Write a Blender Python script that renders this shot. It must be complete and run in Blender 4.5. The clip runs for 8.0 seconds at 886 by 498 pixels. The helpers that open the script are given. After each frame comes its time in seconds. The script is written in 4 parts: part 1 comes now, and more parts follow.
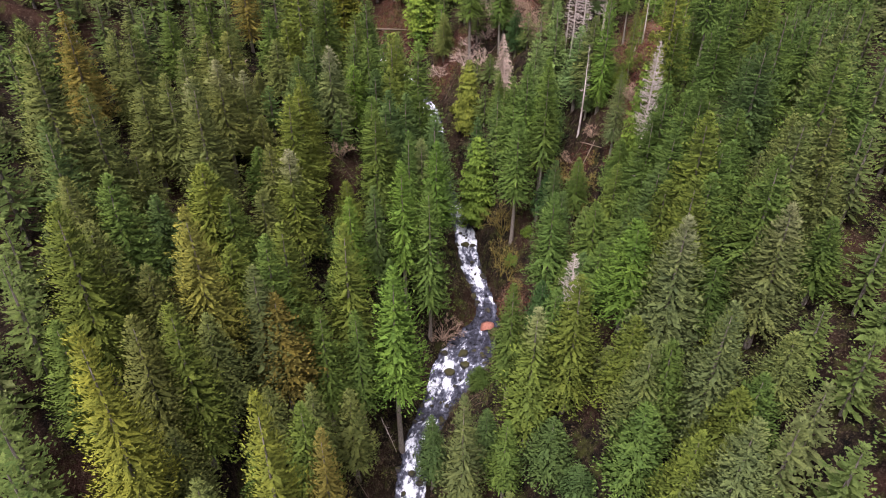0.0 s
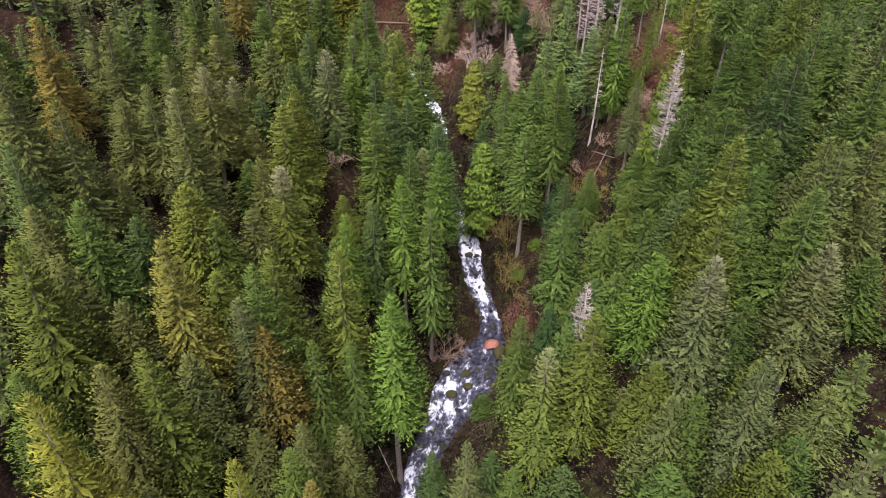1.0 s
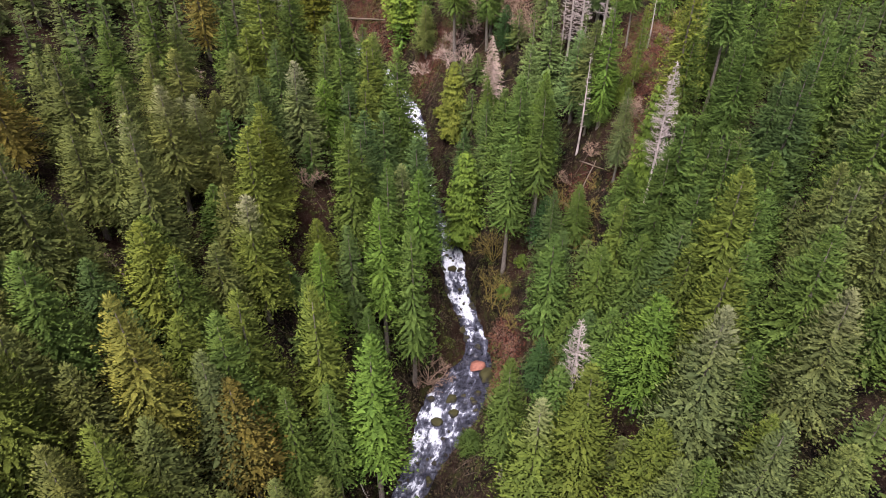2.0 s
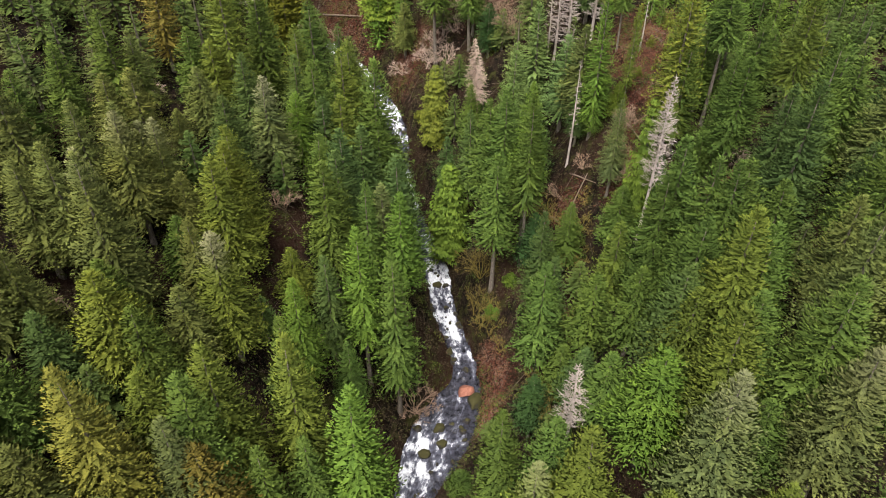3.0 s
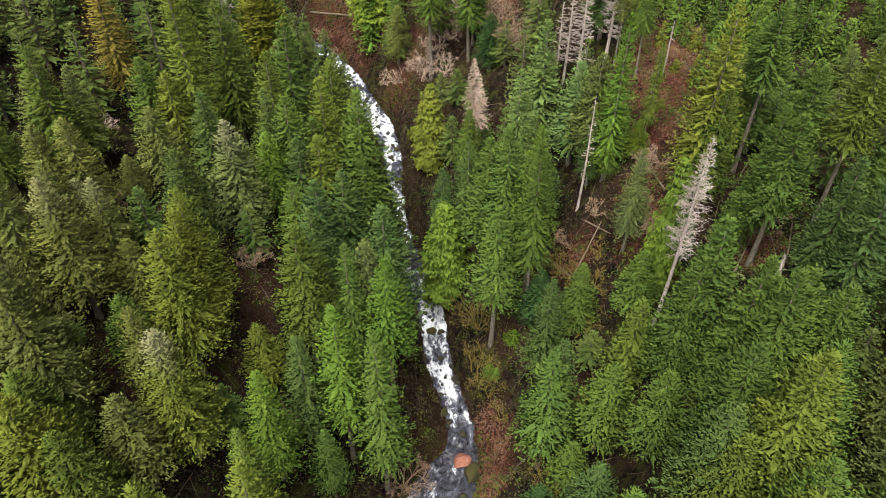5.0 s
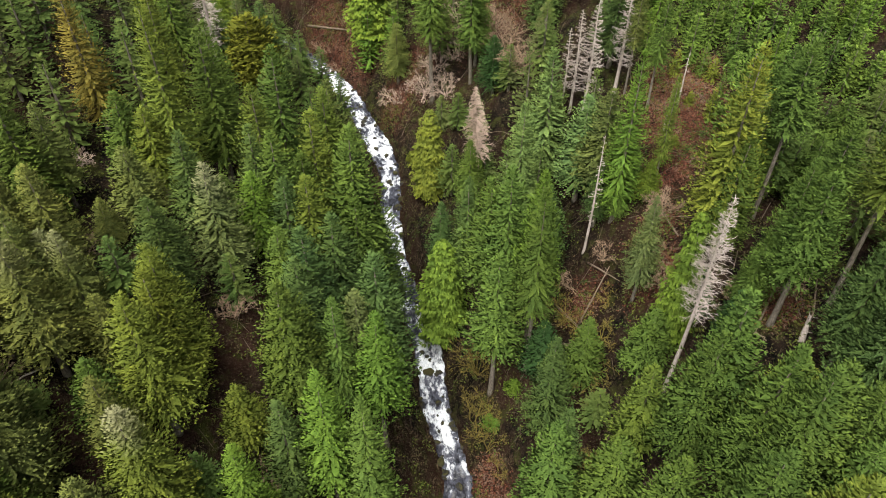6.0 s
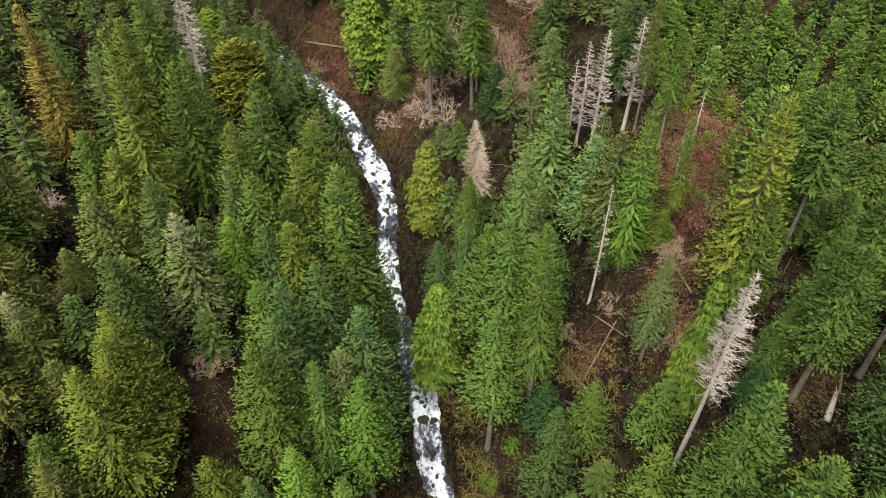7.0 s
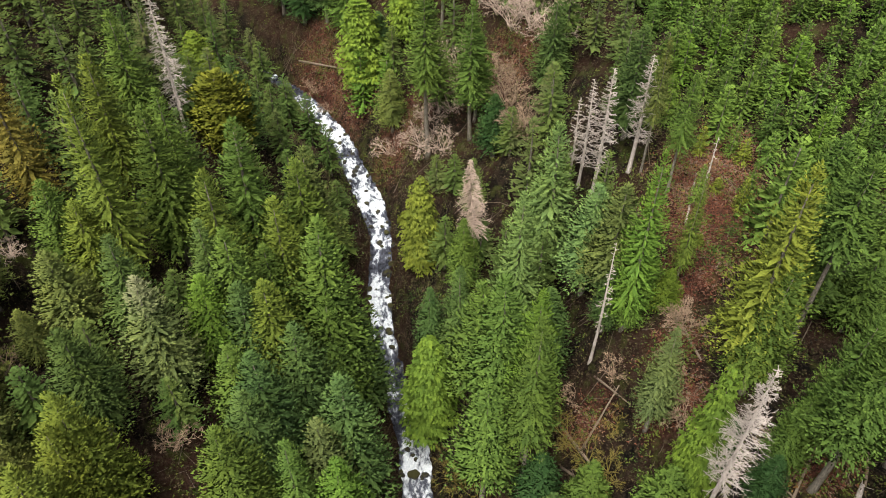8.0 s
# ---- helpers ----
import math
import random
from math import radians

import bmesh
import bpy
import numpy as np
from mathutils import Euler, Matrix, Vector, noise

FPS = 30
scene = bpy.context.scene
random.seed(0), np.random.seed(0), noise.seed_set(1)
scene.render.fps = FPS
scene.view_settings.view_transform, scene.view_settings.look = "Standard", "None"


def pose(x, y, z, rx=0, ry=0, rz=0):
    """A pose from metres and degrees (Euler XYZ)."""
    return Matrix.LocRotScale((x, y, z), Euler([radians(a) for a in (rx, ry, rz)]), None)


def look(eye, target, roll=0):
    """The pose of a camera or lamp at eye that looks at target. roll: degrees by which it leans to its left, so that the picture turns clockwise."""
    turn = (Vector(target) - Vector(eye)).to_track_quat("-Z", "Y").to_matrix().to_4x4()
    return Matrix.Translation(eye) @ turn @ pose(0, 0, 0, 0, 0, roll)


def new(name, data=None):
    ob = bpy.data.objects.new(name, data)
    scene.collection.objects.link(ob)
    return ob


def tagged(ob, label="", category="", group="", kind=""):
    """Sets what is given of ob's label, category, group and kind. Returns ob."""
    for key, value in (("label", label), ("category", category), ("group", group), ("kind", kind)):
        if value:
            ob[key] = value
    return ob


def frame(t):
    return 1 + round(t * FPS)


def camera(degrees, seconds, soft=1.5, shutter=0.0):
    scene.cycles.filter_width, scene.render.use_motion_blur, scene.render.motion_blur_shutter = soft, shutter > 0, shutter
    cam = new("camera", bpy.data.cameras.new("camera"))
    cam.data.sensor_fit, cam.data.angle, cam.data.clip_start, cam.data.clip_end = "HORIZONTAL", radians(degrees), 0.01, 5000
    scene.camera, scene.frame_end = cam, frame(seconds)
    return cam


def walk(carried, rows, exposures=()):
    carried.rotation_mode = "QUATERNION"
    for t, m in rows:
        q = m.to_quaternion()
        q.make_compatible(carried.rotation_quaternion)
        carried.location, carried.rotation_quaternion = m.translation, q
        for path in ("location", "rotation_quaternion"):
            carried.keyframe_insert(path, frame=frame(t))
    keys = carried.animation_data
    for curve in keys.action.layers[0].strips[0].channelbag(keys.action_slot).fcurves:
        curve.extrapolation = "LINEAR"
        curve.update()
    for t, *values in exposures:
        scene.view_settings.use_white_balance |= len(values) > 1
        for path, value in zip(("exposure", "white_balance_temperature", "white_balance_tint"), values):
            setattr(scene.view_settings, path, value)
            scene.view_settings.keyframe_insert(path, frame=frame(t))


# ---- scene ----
cam = camera(60.8, 8.0, 1.0)
METRES, EYE, TILT, LEAN, TURN = 90.0, 118.0, -37.0, 0.0, 0.0
ROWS = [
    (0.0, 0.0, 0.0, 0.0, -0.0, 0.0, 0.0),
    (0.5, 0.0005, 0.048, 0.0363, 0.17, -0.66, -0.29),
    (1.0, 0.0015, 0.0974, 0.0741, 0.26, -1.3, -0.38),
    (1.5, 0.002, 0.1466, 0.1123, -0.36, -1.93, 0.07),
    (3.0, 0.0092, 0.2963, 0.2288, -2.31, -4.03, 1.74),
    (3.5, 0.0149, 0.3466, 0.2669, -2.75, -4.77, 2.12),
    (4.0, 0.0219, 0.397, 0.3047, -2.55, -5.47, 1.99),
    (4.5, 0.03, 0.4473, 0.3422, -2.31, -6.1, 1.8),
    (6.0, 0.0597, 0.5941, 0.452, -1.58, -6.75, 1.24),
    (6.5, 0.0713, 0.643, 0.4885, -1.32, -6.83, 1.0),
    (7.0, 0.0833, 0.6924, 0.5244, -0.99, -6.9, 0.77),
    (7.5, 0.0974, 0.7418, 0.5609, -0.65, -6.93, 0.58),
    (8.0, 0.1124, 0.7909, 0.5964, -0.36, -6.96, 0.37),
]
walk(cam, [(t, pose(0, 0, EYE, TILT, LEAN, TURN) @ pose(METRES * x, METRES * y, METRES * z, 90 + pitch, roll, yaw)) for t, x, y, z, yaw, pitch, roll in ROWS],
     exposures=((0.0, 0.83, 6130, 24), (1.6, 0.83, 6030, 25), (2.9, 0.78, 6550, 11), (4.5, 0.74, 6620, 5), (8.0, 0.68, 6560, 3)))

# ---- world, sun, exposure ----
SUN_AZ, SUN_EL = radians(205.0), radians(64.0)
world = bpy.data.worlds.new("overcast_sky")
scene.world = world
world.use_nodes = True
wt = world.node_tree
sky = wt.nodes.new("ShaderNodeTexSky")
sky.sky_type = "NISHITA"
sky.sun_disc = False
sky.sun_elevation, sky.sun_rotation = SUN_EL, SUN_AZ
sky.air_density, sky.dust_density, sky.ozone_density = 1.0, 6.0, 1.0
veil = wt.nodes.new("ShaderNodeHueSaturation")
veil.inputs["Saturation"].default_value = 0.4
wt.links.new(sky.outputs["Color"], veil.inputs["Color"])
wt.links.new(veil.outputs["Color"], wt.nodes["Background"].inputs["Color"])
wt.nodes["Background"].inputs["Strength"].default_value = 0.10
sun = new("sun", bpy.data.lights.new("sun", "SUN"))
sun.data.energy, sun.data.angle, sun.data.color = 4.8, radians(50.0), (1.0, 0.95, 0.87)
sun.matrix_world = look((0, 0, 300), (0 - math.sin(SUN_AZ) * math.cos(SUN_EL), 0 - math.cos(SUN_AZ) * math.cos(SUN_EL), 300 - math.sin(SUN_EL)))


# ---- materials ----
def material(name, rough=0.9, spec=0.2):
    m = bpy.data.materials.new(name)
    m.use_nodes = True
    t = m.node_tree
    b = t.nodes["Principled BSDF"]
    b.inputs["Roughness"].default_value = rough
    b.inputs["Specular IOR Level"].default_value = spec
    return m, t, b


def node(t, kind, **props):
    n = t.nodes.new(kind)
    for key, value in props.items():
        n.inputs[key].default_value = value
    return n


def mix(t, fac, a, b, mode="MIX"):
    """A colour mix; fac, a and b are sockets or values."""
    n = t.nodes.new("ShaderNodeMix")
    n.data_type, n.blend_type = "RGBA", mode
    for i, v in ((0, fac), (6, a), (7, b)):
        if hasattr(v, "links"):
            t.links.new(v, n.inputs[i])
        else:
            n.inputs[i].default_value = v if i == 0 else (*v, 1.0)[:4]
    return n.outputs[2]


def ramp(t, socket, low, high):
    n = node(t, "ShaderNodeMapRange", **{"From Min": low, "From Max": high})
    t.links.new(socket, n.inputs["Value"])
    return n.outputs["Result"]


def coords(t, scale=(1, 1, 1)):
    g, v = t.nodes.new("ShaderNodeNewGeometry"), t.nodes.new("ShaderNodeMapping")
    t.links.new(g.outputs["Position"], v.inputs["Vector"])
    v.inputs["Scale"].default_value = scale
    return v.outputs["Vector"]


def noise_of(t, vector, scale, detail=3.0, rough=0.6):
    n = node(t, "ShaderNodeTexNoise", Scale=scale, Detail=detail, Roughness=rough)
    t.links.new(vector, n.inputs["Vector"])
    return n.outputs["Fac"]


def bump(t, b, height, strength, distance):
    n = node(t, "ShaderNodeBump", Strength=strength, Distance=distance)
    t.links.new(height, n.inputs["Height"])
    t.links.new(n.outputs["Normal"], b.inputs["Normal"])


def fraction(t, name):
    n = t.nodes.new("ShaderNodeAttribute")
    n.attribute_name = name
    return n.outputs["Fac"]


def times(t, a, b, how="MULTIPLY"):
    n = t.nodes.new("ShaderNodeMath")
    n.operation = how
    for i, v in enumerate((a, b)):
        if hasattr(v, "links"):
            t.links.new(v, n.inputs[i])
        else:
            n.inputs[i].default_value = v
    return n.outputs[0]


def foliage_material(name, stuff=False):
    """Needles: each tree has its own tone (object colour), each branch a little of its own, sprays are paler towards
    the branch's end, old needles brown off in patches, and a tree's crest may be grey with cones and lichen (object
    alpha)."""
    m, t, b = material(name, 0.8, 0.08)
    geo, info = t.nodes.new("ShaderNodeNewGeometry"), t.nodes.new("ShaderNodeObjectInfo")
    pos = coords(t)
    if stuff:
        cell = node(t, "ShaderNodeTexVoronoi", Scale=0.17)
        flat = coords(t, (1, 1, 0))
        t.links.new(flat, cell.inputs["Vector"])
        pick = t.nodes.new("ShaderNodeSeparateColor")
        t.links.new(cell.outputs["Color"], pick.inputs["Color"])
        base = mix(t, pick.outputs["Red"], (0.066, 0.100, 0.024), (0.100, 0.124, 0.030))
        base = mix(t, ramp(t, pick.outputs["Green"], 0.75, 1.0), base, (0.112, 0.112, 0.042))
    else:
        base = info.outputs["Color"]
    isl = geo.outputs["Random Per Island"]
    branch, branch_end = fraction(t, "branch"), fraction(t, "branch_end")
    c = mix(t, branch, mix(t, 1.0, base, (0.80, 0.84, 0.88), "MULTIPLY"), mix(t, 1.0, base, (1.16, 1.14, 1.08), "MULTIPLY"))
    c = mix(t, isl, mix(t, 1.0, c, (0.84, 0.86, 0.88), "MULTIPLY"), mix(t, 1.0, c, (1.15, 1.14, 1.10), "MULTIPLY"))
    # paler and yellower towards the end of each branch
    c = mix(t, times(t, branch_end, 0.34), c, mix(t, 1.0, c, (1.62, 1.52, 1.30), "MULTIPLY"))
    c = mix(t, times(t, ramp(t, noise_of(t, pos, 0.9, 4), 0.60, 0.85), 0.5), c, mix(t, 0.5, base, (0.12, 0.10, 0.05)))
    c = mix(t, ramp(t, noise_of(t, pos, 0.25, 2), 0.35, 0.75), mix(t, 1.0, c, (0.90, 0.93, 0.98), "MULTIPLY"), mix(t, 1.0, c, (1.14, 1.11, 1.0), "MULTIPLY"))
    fine = ramp(t, noise_of(t, pos, 6.0, 3, 0.7), 0.32, 0.68)
    c = mix(t, fine, mix(t, 1.0, c, (0.74, 0.76, 0.76), "MULTIPLY"), mix(t, 1.0, c, (1.22, 1.21, 1.18), "MULTIPLY"))
    if not stuff:
        crest = ramp(t, times(t, fraction(t, "crest"), times(t, noise_of(t, pos, 1.3, 3), 0.35), "ADD"), 0.84, 1.14)
        crest = times(t, crest, times(t, 1.0, info.outputs["Alpha"], "SUBTRACT"))
        c = mix(t, crest, c, mix(t, fine, (0.15, 0.145, 0.075), (0.27, 0.255, 0.16)))
    t.links.new(c, b.inputs["Base Color"])
    return m


def bark_material(name, dark, light, scale=2.5, moss=0.0):
    m, t, b = material(name, 0.95, 0.1)
    v = coords(t, (1, 1, 0.25))
    grain = noise_of(t, v, scale * 3, 5)
    c = mix(t, ramp(t, grain, 0.3, 0.7), dark, light)
    c = mix(t, ramp(t, noise_of(t, coords(t), 0.35, 3), 0.55, 0.75), c, mix(t, 0.6, c, (0.07, 0.075, 0.03)))
    if moss:
        c = mix(t, ramp(t, noise_of(t, coords(t), 0.8, 3), 0.6 - moss * 0.4, 0.7), c, (0.13, 0.105, 0.024))
    t.links.new(c, b.inputs["Base Color"])
    bump(t, b, grain, 0.6, 0.05)
    return m


def litter_material(name):
    """Forest floor: brown needles, leaf litter and soil painted darker for the canopy's shade, red-brown bracken and
    moss.
    """
    m, t, b = material(name, 1.0, 0.05)
    pos = coords(t)
    big, mid, fine = noise_of(t, pos, 0.06, 3), noise_of(t, pos, 0.45, 4), noise_of(t, pos, 3.0, 5)
    # brown litter, its colour taken near black to hold the canopy's deep shade
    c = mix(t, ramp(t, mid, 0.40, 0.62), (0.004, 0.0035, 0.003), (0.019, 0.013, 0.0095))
    c = mix(t, ramp(t, big, 0.47, 0.62), c, mix(t, 0.22, c, (0.085, 0.038, 0.026)))
    c = mix(t, ramp(t, noise_of(t, pos, 1.6, 5, 0.7), 0.56, 0.68), c, (0.060, 0.046, 0.026))
    c = mix(t, ramp(t, noise_of(t, pos, 0.35, 5), 0.53, 0.66), c, (0.032, 0.034, 0.010))
    c = mix(t, ramp(t, fine, 0.55, 0.8), c, mix(t, 0.30, c, (0.18, 0.13, 0.10)))
    fern = t.nodes.new("ShaderNodeAttribute")
    fern.attribute_name = "bracken"
    spread = node(t, "ShaderNodeMath")
    spread.operation = "MULTIPLY"
    t.links.new(fern.outputs["Fac"], spread.inputs[0])
    t.links.new(ramp(t, noise_of(t, pos, 0.9, 5), 0.34, 0.6), spread.inputs[1])
    c = mix(t, spread.outputs[0], c, mix(t, ramp(t, fine, 0.35, 0.7), (0.050, 0.020, 0.014), (0.120, 0.048, 0.033)))
    t.links.new(c, b.inputs["Base Color"])
    bump(t, b, fine, 1.0, 0.4)
    return m


def shrub_material(name, colours):
    m, t, b = material(name, 0.9, 0.1)
    isl = t.nodes.new("ShaderNodeNewGeometry").outputs["Random Per Island"]
    r = t.nodes.new("ShaderNodeValToRGB")
    while len(r.color_ramp.elements) < len(colours):
        r.color_ramp.elements.new(0.5)
    for i, c in enumerate(colours):
        r.color_ramp.elements[i].position = i / (len(colours) - 1)
        r.color_ramp.elements[i].color = (*c, 1)
    patch = node(t, "ShaderNodeMath")
    patch.operation = "ADD"
    t.links.new(ramp(t, noise_of(t, coords(t), 0.18, 3), 0.28, 0.72), patch.inputs[0])
    off = node(t, "ShaderNodeMapRange", **{"To Min": -0.3, "To Max": 0.3})
    t.links.new(isl, off.inputs["Value"])
    t.links.new(off.outputs["Result"], patch.inputs[1])
    t.links.new(patch.outputs[0], r.inputs["Fac"])
    t.links.new(r.outputs["Color"], b.inputs["Base Color"])
    return m


def water_material(name):
    """Shallow stream water, slate grey over its bed, drawn out along the flow and broken into foam where the bed drops."""
    m, t, b = material(name, 0.2, 0.4)
    flow = t.nodes.new("ShaderNodeCombineXYZ")
    t.links.new(times(t, fraction(t, "across"), 1.0), flow.inputs[0])
    t.links.new(times(t, fraction(t, "along"), 0.55), flow.inputs[1])
    flow = flow.outputs[0]
    bent = t.nodes.new("ShaderNodeVectorMath")
    bent.operation = "MULTIPLY_ADD"
    wob = node(t, "ShaderNodeTexNoise", Scale=0.7, Detail=3.0)
    t.links.new(flow, wob.inputs["Vector"])
    t.links.new(wob.outputs["Color"], bent.inputs[0])
    bent.inputs[1].default_value = (1.1, 0.8, 0)
    t.links.new(flow, bent.inputs[2])
    streak = noise_of(t, bent.outputs[0], 1.25, 6, 0.62)
    body = times(t, streak, fraction(t, "foam"), "ADD")
    foam = ramp(t, body, 0.59, 0.72)
    thin = ramp(t, body, 0.44, 0.62)
    fleck = ramp(t, noise_of(t, coords(t), 3.2, 4, 0.7), 0.38, 0.66)
    bed = mix(t, ramp(t, noise_of(t, coords(t), 1.1, 4), 0.35, 0.68), (0.010, 0.010, 0.014), (0.045, 0.045, 0.062))
    bed = mix(t, times(t, thin, 0.55), bed, (0.17, 0.18, 0.24))
    white = mix(t, fleck, (0.50, 0.53, 0.62), (0.84, 0.86, 0.90))
    t.links.new(mix(t, foam, bed, white), b.inputs["Base Color"])
    rr = node(t, "ShaderNodeMapRange", **{"To Min": 0.18, "To Max": 0.8})
    t.links.new(foam, rr.inputs["Value"])
    t.links.new(rr.outputs["Result"], b.inputs["Roughness"])
    bump(t, b, streak, 0.7, 0.35)
    return m


def rock_material(name, dark, light, moss=0.0):
    m, t, b = material(name, 0.85, 0.3)
    pos = coords(t)
    n = noise_of(t, pos, 2.0, 5)
    c = mix(t, ramp(t, n, 0.3, 0.7), dark, light)
    if moss:
        up = t.nodes.new("ShaderNodeSeparateXYZ")
        t.links.new(t.nodes.new("ShaderNodeNewGeometry").outputs["Normal"], up.inputs[0])
        a = node(t, "ShaderNodeMath")
        a.operation = "MULTIPLY_ADD"
        t.links.new(up.outputs["Z"], a.inputs[0])
        a.inputs[1].default_value = 0.5
        t.links.new(n, a.inputs[2])
        c = mix(t, ramp(t, a.outputs[0], 1.0 - 0.6 * moss, 1.15 - 0.6 * moss), c, (0.040, 0.037, 0.011))
    t.links.new(c, b.inputs["Base Color"])
    bump(t, b, n, 0.7, 0.2)
    return m


NEEDLES = foliage_material("fir_needles")
FAR_NEEDLES = foliage_material("far_fir_needles", True)
SCALES = foliage_material("cedar_sprays")
BARK = bark_material("fir_bark", (0.07, 0.055, 0.045), (0.24, 0.21, 0.18))
DEAD_WOOD = bark_material("weathered_dead_wood", (0.26, 0.215, 0.20), (0.49, 0.42, 0.395))
DEAD_TWIGS = bark_material("dead_twigs", (0.28, 0.20, 0.165), (0.50, 0.385, 0.33))
MOSSY_TWIGS = bark_material("mossy_twigs", (0.10, 0.08, 0.03), (0.20, 0.15, 0.05), moss=0.8)
BARE_TWIGS = bark_material("bare_twigs", (0.15, 0.10, 0.07), (0.33, 0.23, 0.17))
STICKS = bark_material("dead_sticks", (0.06, 0.042, 0.034), (0.17, 0.13, 0.105))
LOG_WOOD = bark_material("fallen_log_wood", (0.09, 0.065, 0.05), (0.25, 0.19, 0.15))
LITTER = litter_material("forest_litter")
WATER = water_material("creek_water")
ROCK = rock_material("wet_basalt", (0.010, 0.009, 0.010), (0.045, 0.040, 0.041), 0.25)
MOSSY_ROCK = rock_material("mossy_rock", (0.018, 0.017, 0.014), (0.06, 0.055, 0.042), 0.62)
RUSTY_ROCK = rock_material("rusty_orange_rock", (0.17, 0.065, 0.045), (0.33, 0.14, 0.10))
BRUSH = shrub_material("bank_brush", [(0.022, 0.016, 0.012), (0.045, 0.030, 0.022), (0.075, 0.050, 0.034), (0.050, 0.048, 0.018)])
BRACKEN = shrub_material("bracken", [(0.010, 0.008, 0.006), (0.045, 0.028, 0.018), (0.024, 0.027, 0.009), (0.095, 0.066, 0.042), (0.048, 0.054, 0.016)])
RED_BRACKEN = shrub_material("red_bracken", [(0.024, 0.014, 0.011), (0.085, 0.034, 0.024), (0.135, 0.048, 0.028), (0.150, 0.105, 0.085), (0.160, 0.080, 0.030)])
SALAL = shrub_material("green_shrub", [(0.022, 0.040, 0.011), (0.055, 0.085, 0.018), (0.105, 0.110, 0.022), (0.070, 0.095, 0.020)])

# ---- the creek's course: y along the valley, centre x, half width, water level ----
COURSE = np.array([
    (-400, -60, 3.0, -45), (-60, -14, 3.0, -16), (40, -8.5, 3.0, -7), (84, -5.9, 2.9, -3.4), (94, -5.9, 2.5, -2.5), (107, -0.2, 3.4, -1.2),
    (116, 3.8, 6.2, -0.5), (121, 6.7, 5.6, 0.0), (127, 10.2, 3.2, 0.5), (132, 10.5, 2.2, 1.0), (138, 9.2, 2.2, 1.7), (145, 6.9, 2.3, 2.4),
    (152, 6.0, 2.6, 3.1), (160, 5.9, 2.6, 3.8), (169, 2.3, 2.6, 4.8), (175, 0.9, 2.2, 5.4), (181, -0.6, 2.0, 6.2), (194, -2.2, 2.2, 7.8),
    (201, -1.5, 2.2, 8.6), (209, -2.5, 2.3, 9.5), (217, -5.0, 3.0, 10.3)])
UPPER = np.array([(227, -9.4, 2.4, 10.9), (237, -12.9, 2.7, 11.5), (252, -22.7, 2.4, 12.6), (262, -33, 2.4, 13.4), (280, -58, 2.4, 15), (330, -110, 2.4, 20), (700, -500, 2.4, 50)])
COURSE = np.vstack([COURSE, UPPER])


def smooth_course(step=1.0):
    seg = np.r_[0, np.cumsum(np.hypot(np.diff(COURSE[:, 0]), np.diff(COURSE[:, 1])))]
    s = np.arange(0, seg[-1], step)
    c = np.stack([np.interp(s, seg, COURSE[:, i]) for i in range(4)], 1)
    k = np.ones(5) / 5
    pad = np.pad(c, ((2, 2), (0, 0)), mode="edge")
    return np.stack([np.convolve(pad[:, i], k, "valid") for i in range(4)], 1)


LINE = smooth_course()
COARSE = LINE[::4]


def from_creek(x, y):
    """Distance from the creek's edge (negative over the water), the side (+1 right bank as one looks upstream) and the water level."""
    x, y = np.atleast_1d(np.asarray(x, float)), np.atleast_1d(np.asarray(y, float))
    near = np.zeros(len(x), int)
    for i in range(0, len(x), 4000):
        dx, dy = x[i:i + 4000, None] - COARSE[None, :, 1], y[i:i + 4000, None] - COARSE[None, :, 0]
        near[i:i + 4000] = np.argmin(dx * dx + dy * dy, 1)
    near = np.clip(near, 1, len(COARSE) - 2)
    a, b = COARSE[near - 1], COARSE[near + 1]
    tx, ty = b[:, 1] - a[:, 1], b[:, 0] - a[:, 0]
    ln = np.hypot(tx, ty)
    tx, ty = tx / ln, ty / ln
    rx, ry = x - a[:, 1], y - a[:, 0]
    along = np.clip((rx * tx + ry * ty) / ln, 0, 1)
    across = rx * ty - ry * tx
    far = np.hypot(rx - along * ln * tx, ry - along * ln * ty)
    return far - (a[:, 2] + along * (b[:, 2] - a[:, 2])), np.where(across >= 0, 1.0, -1.0), a[:, 3] + along * (b[:, 3] - a[:, 3])


RIGHT = np.array([(-9, -1.0), (-1.5, -0.8), (0, -0.25), (0.6, 0.6), (2.2, 4.5), (4.2, 8.5), (7.5, 14), (17, 24), (21, 30), (29, 41), (37, 46), (45, 48), (58, 52), (85, 61), (150, 86), (300, 125), (800, 190)])
LEFT = np.array([(-9, -1.0), (-1.5, -0.8), (0, -0.25), (0.6, 0.6), (2.5, 3.5), (6, 8.5), (10, 14), (17, 24), (23, 32), (31, 39), (39, 44), (48, 48), (62, 54), (90, 65), (150, 88), (300, 125), (800, 190)])


# side gullies that cut the slopes: x, y, depth, half lengths
GULLIES = [(26, 176, 13, 8, 9), (9, 191, 6, 5, 12), (30, 60, 7, 16, 18), (-42, 145, 6, 14, 25), (62, 158, 6, 9, 14), (28, 204, 8, 8, 10), (-36, 226, 16, 12, 14), (-36, 200, 6, 10, 20)]


def lumps(x, y):
    return (0.55 * np.sin(0.31 * x + 1.3) * np.sin(0.27 * y + 0.4) + 0.35 * np.sin(0.83 * x + 0.5 * y) + 0.9 * np.sin(0.09 * x - 0.11 * y + 2.0))


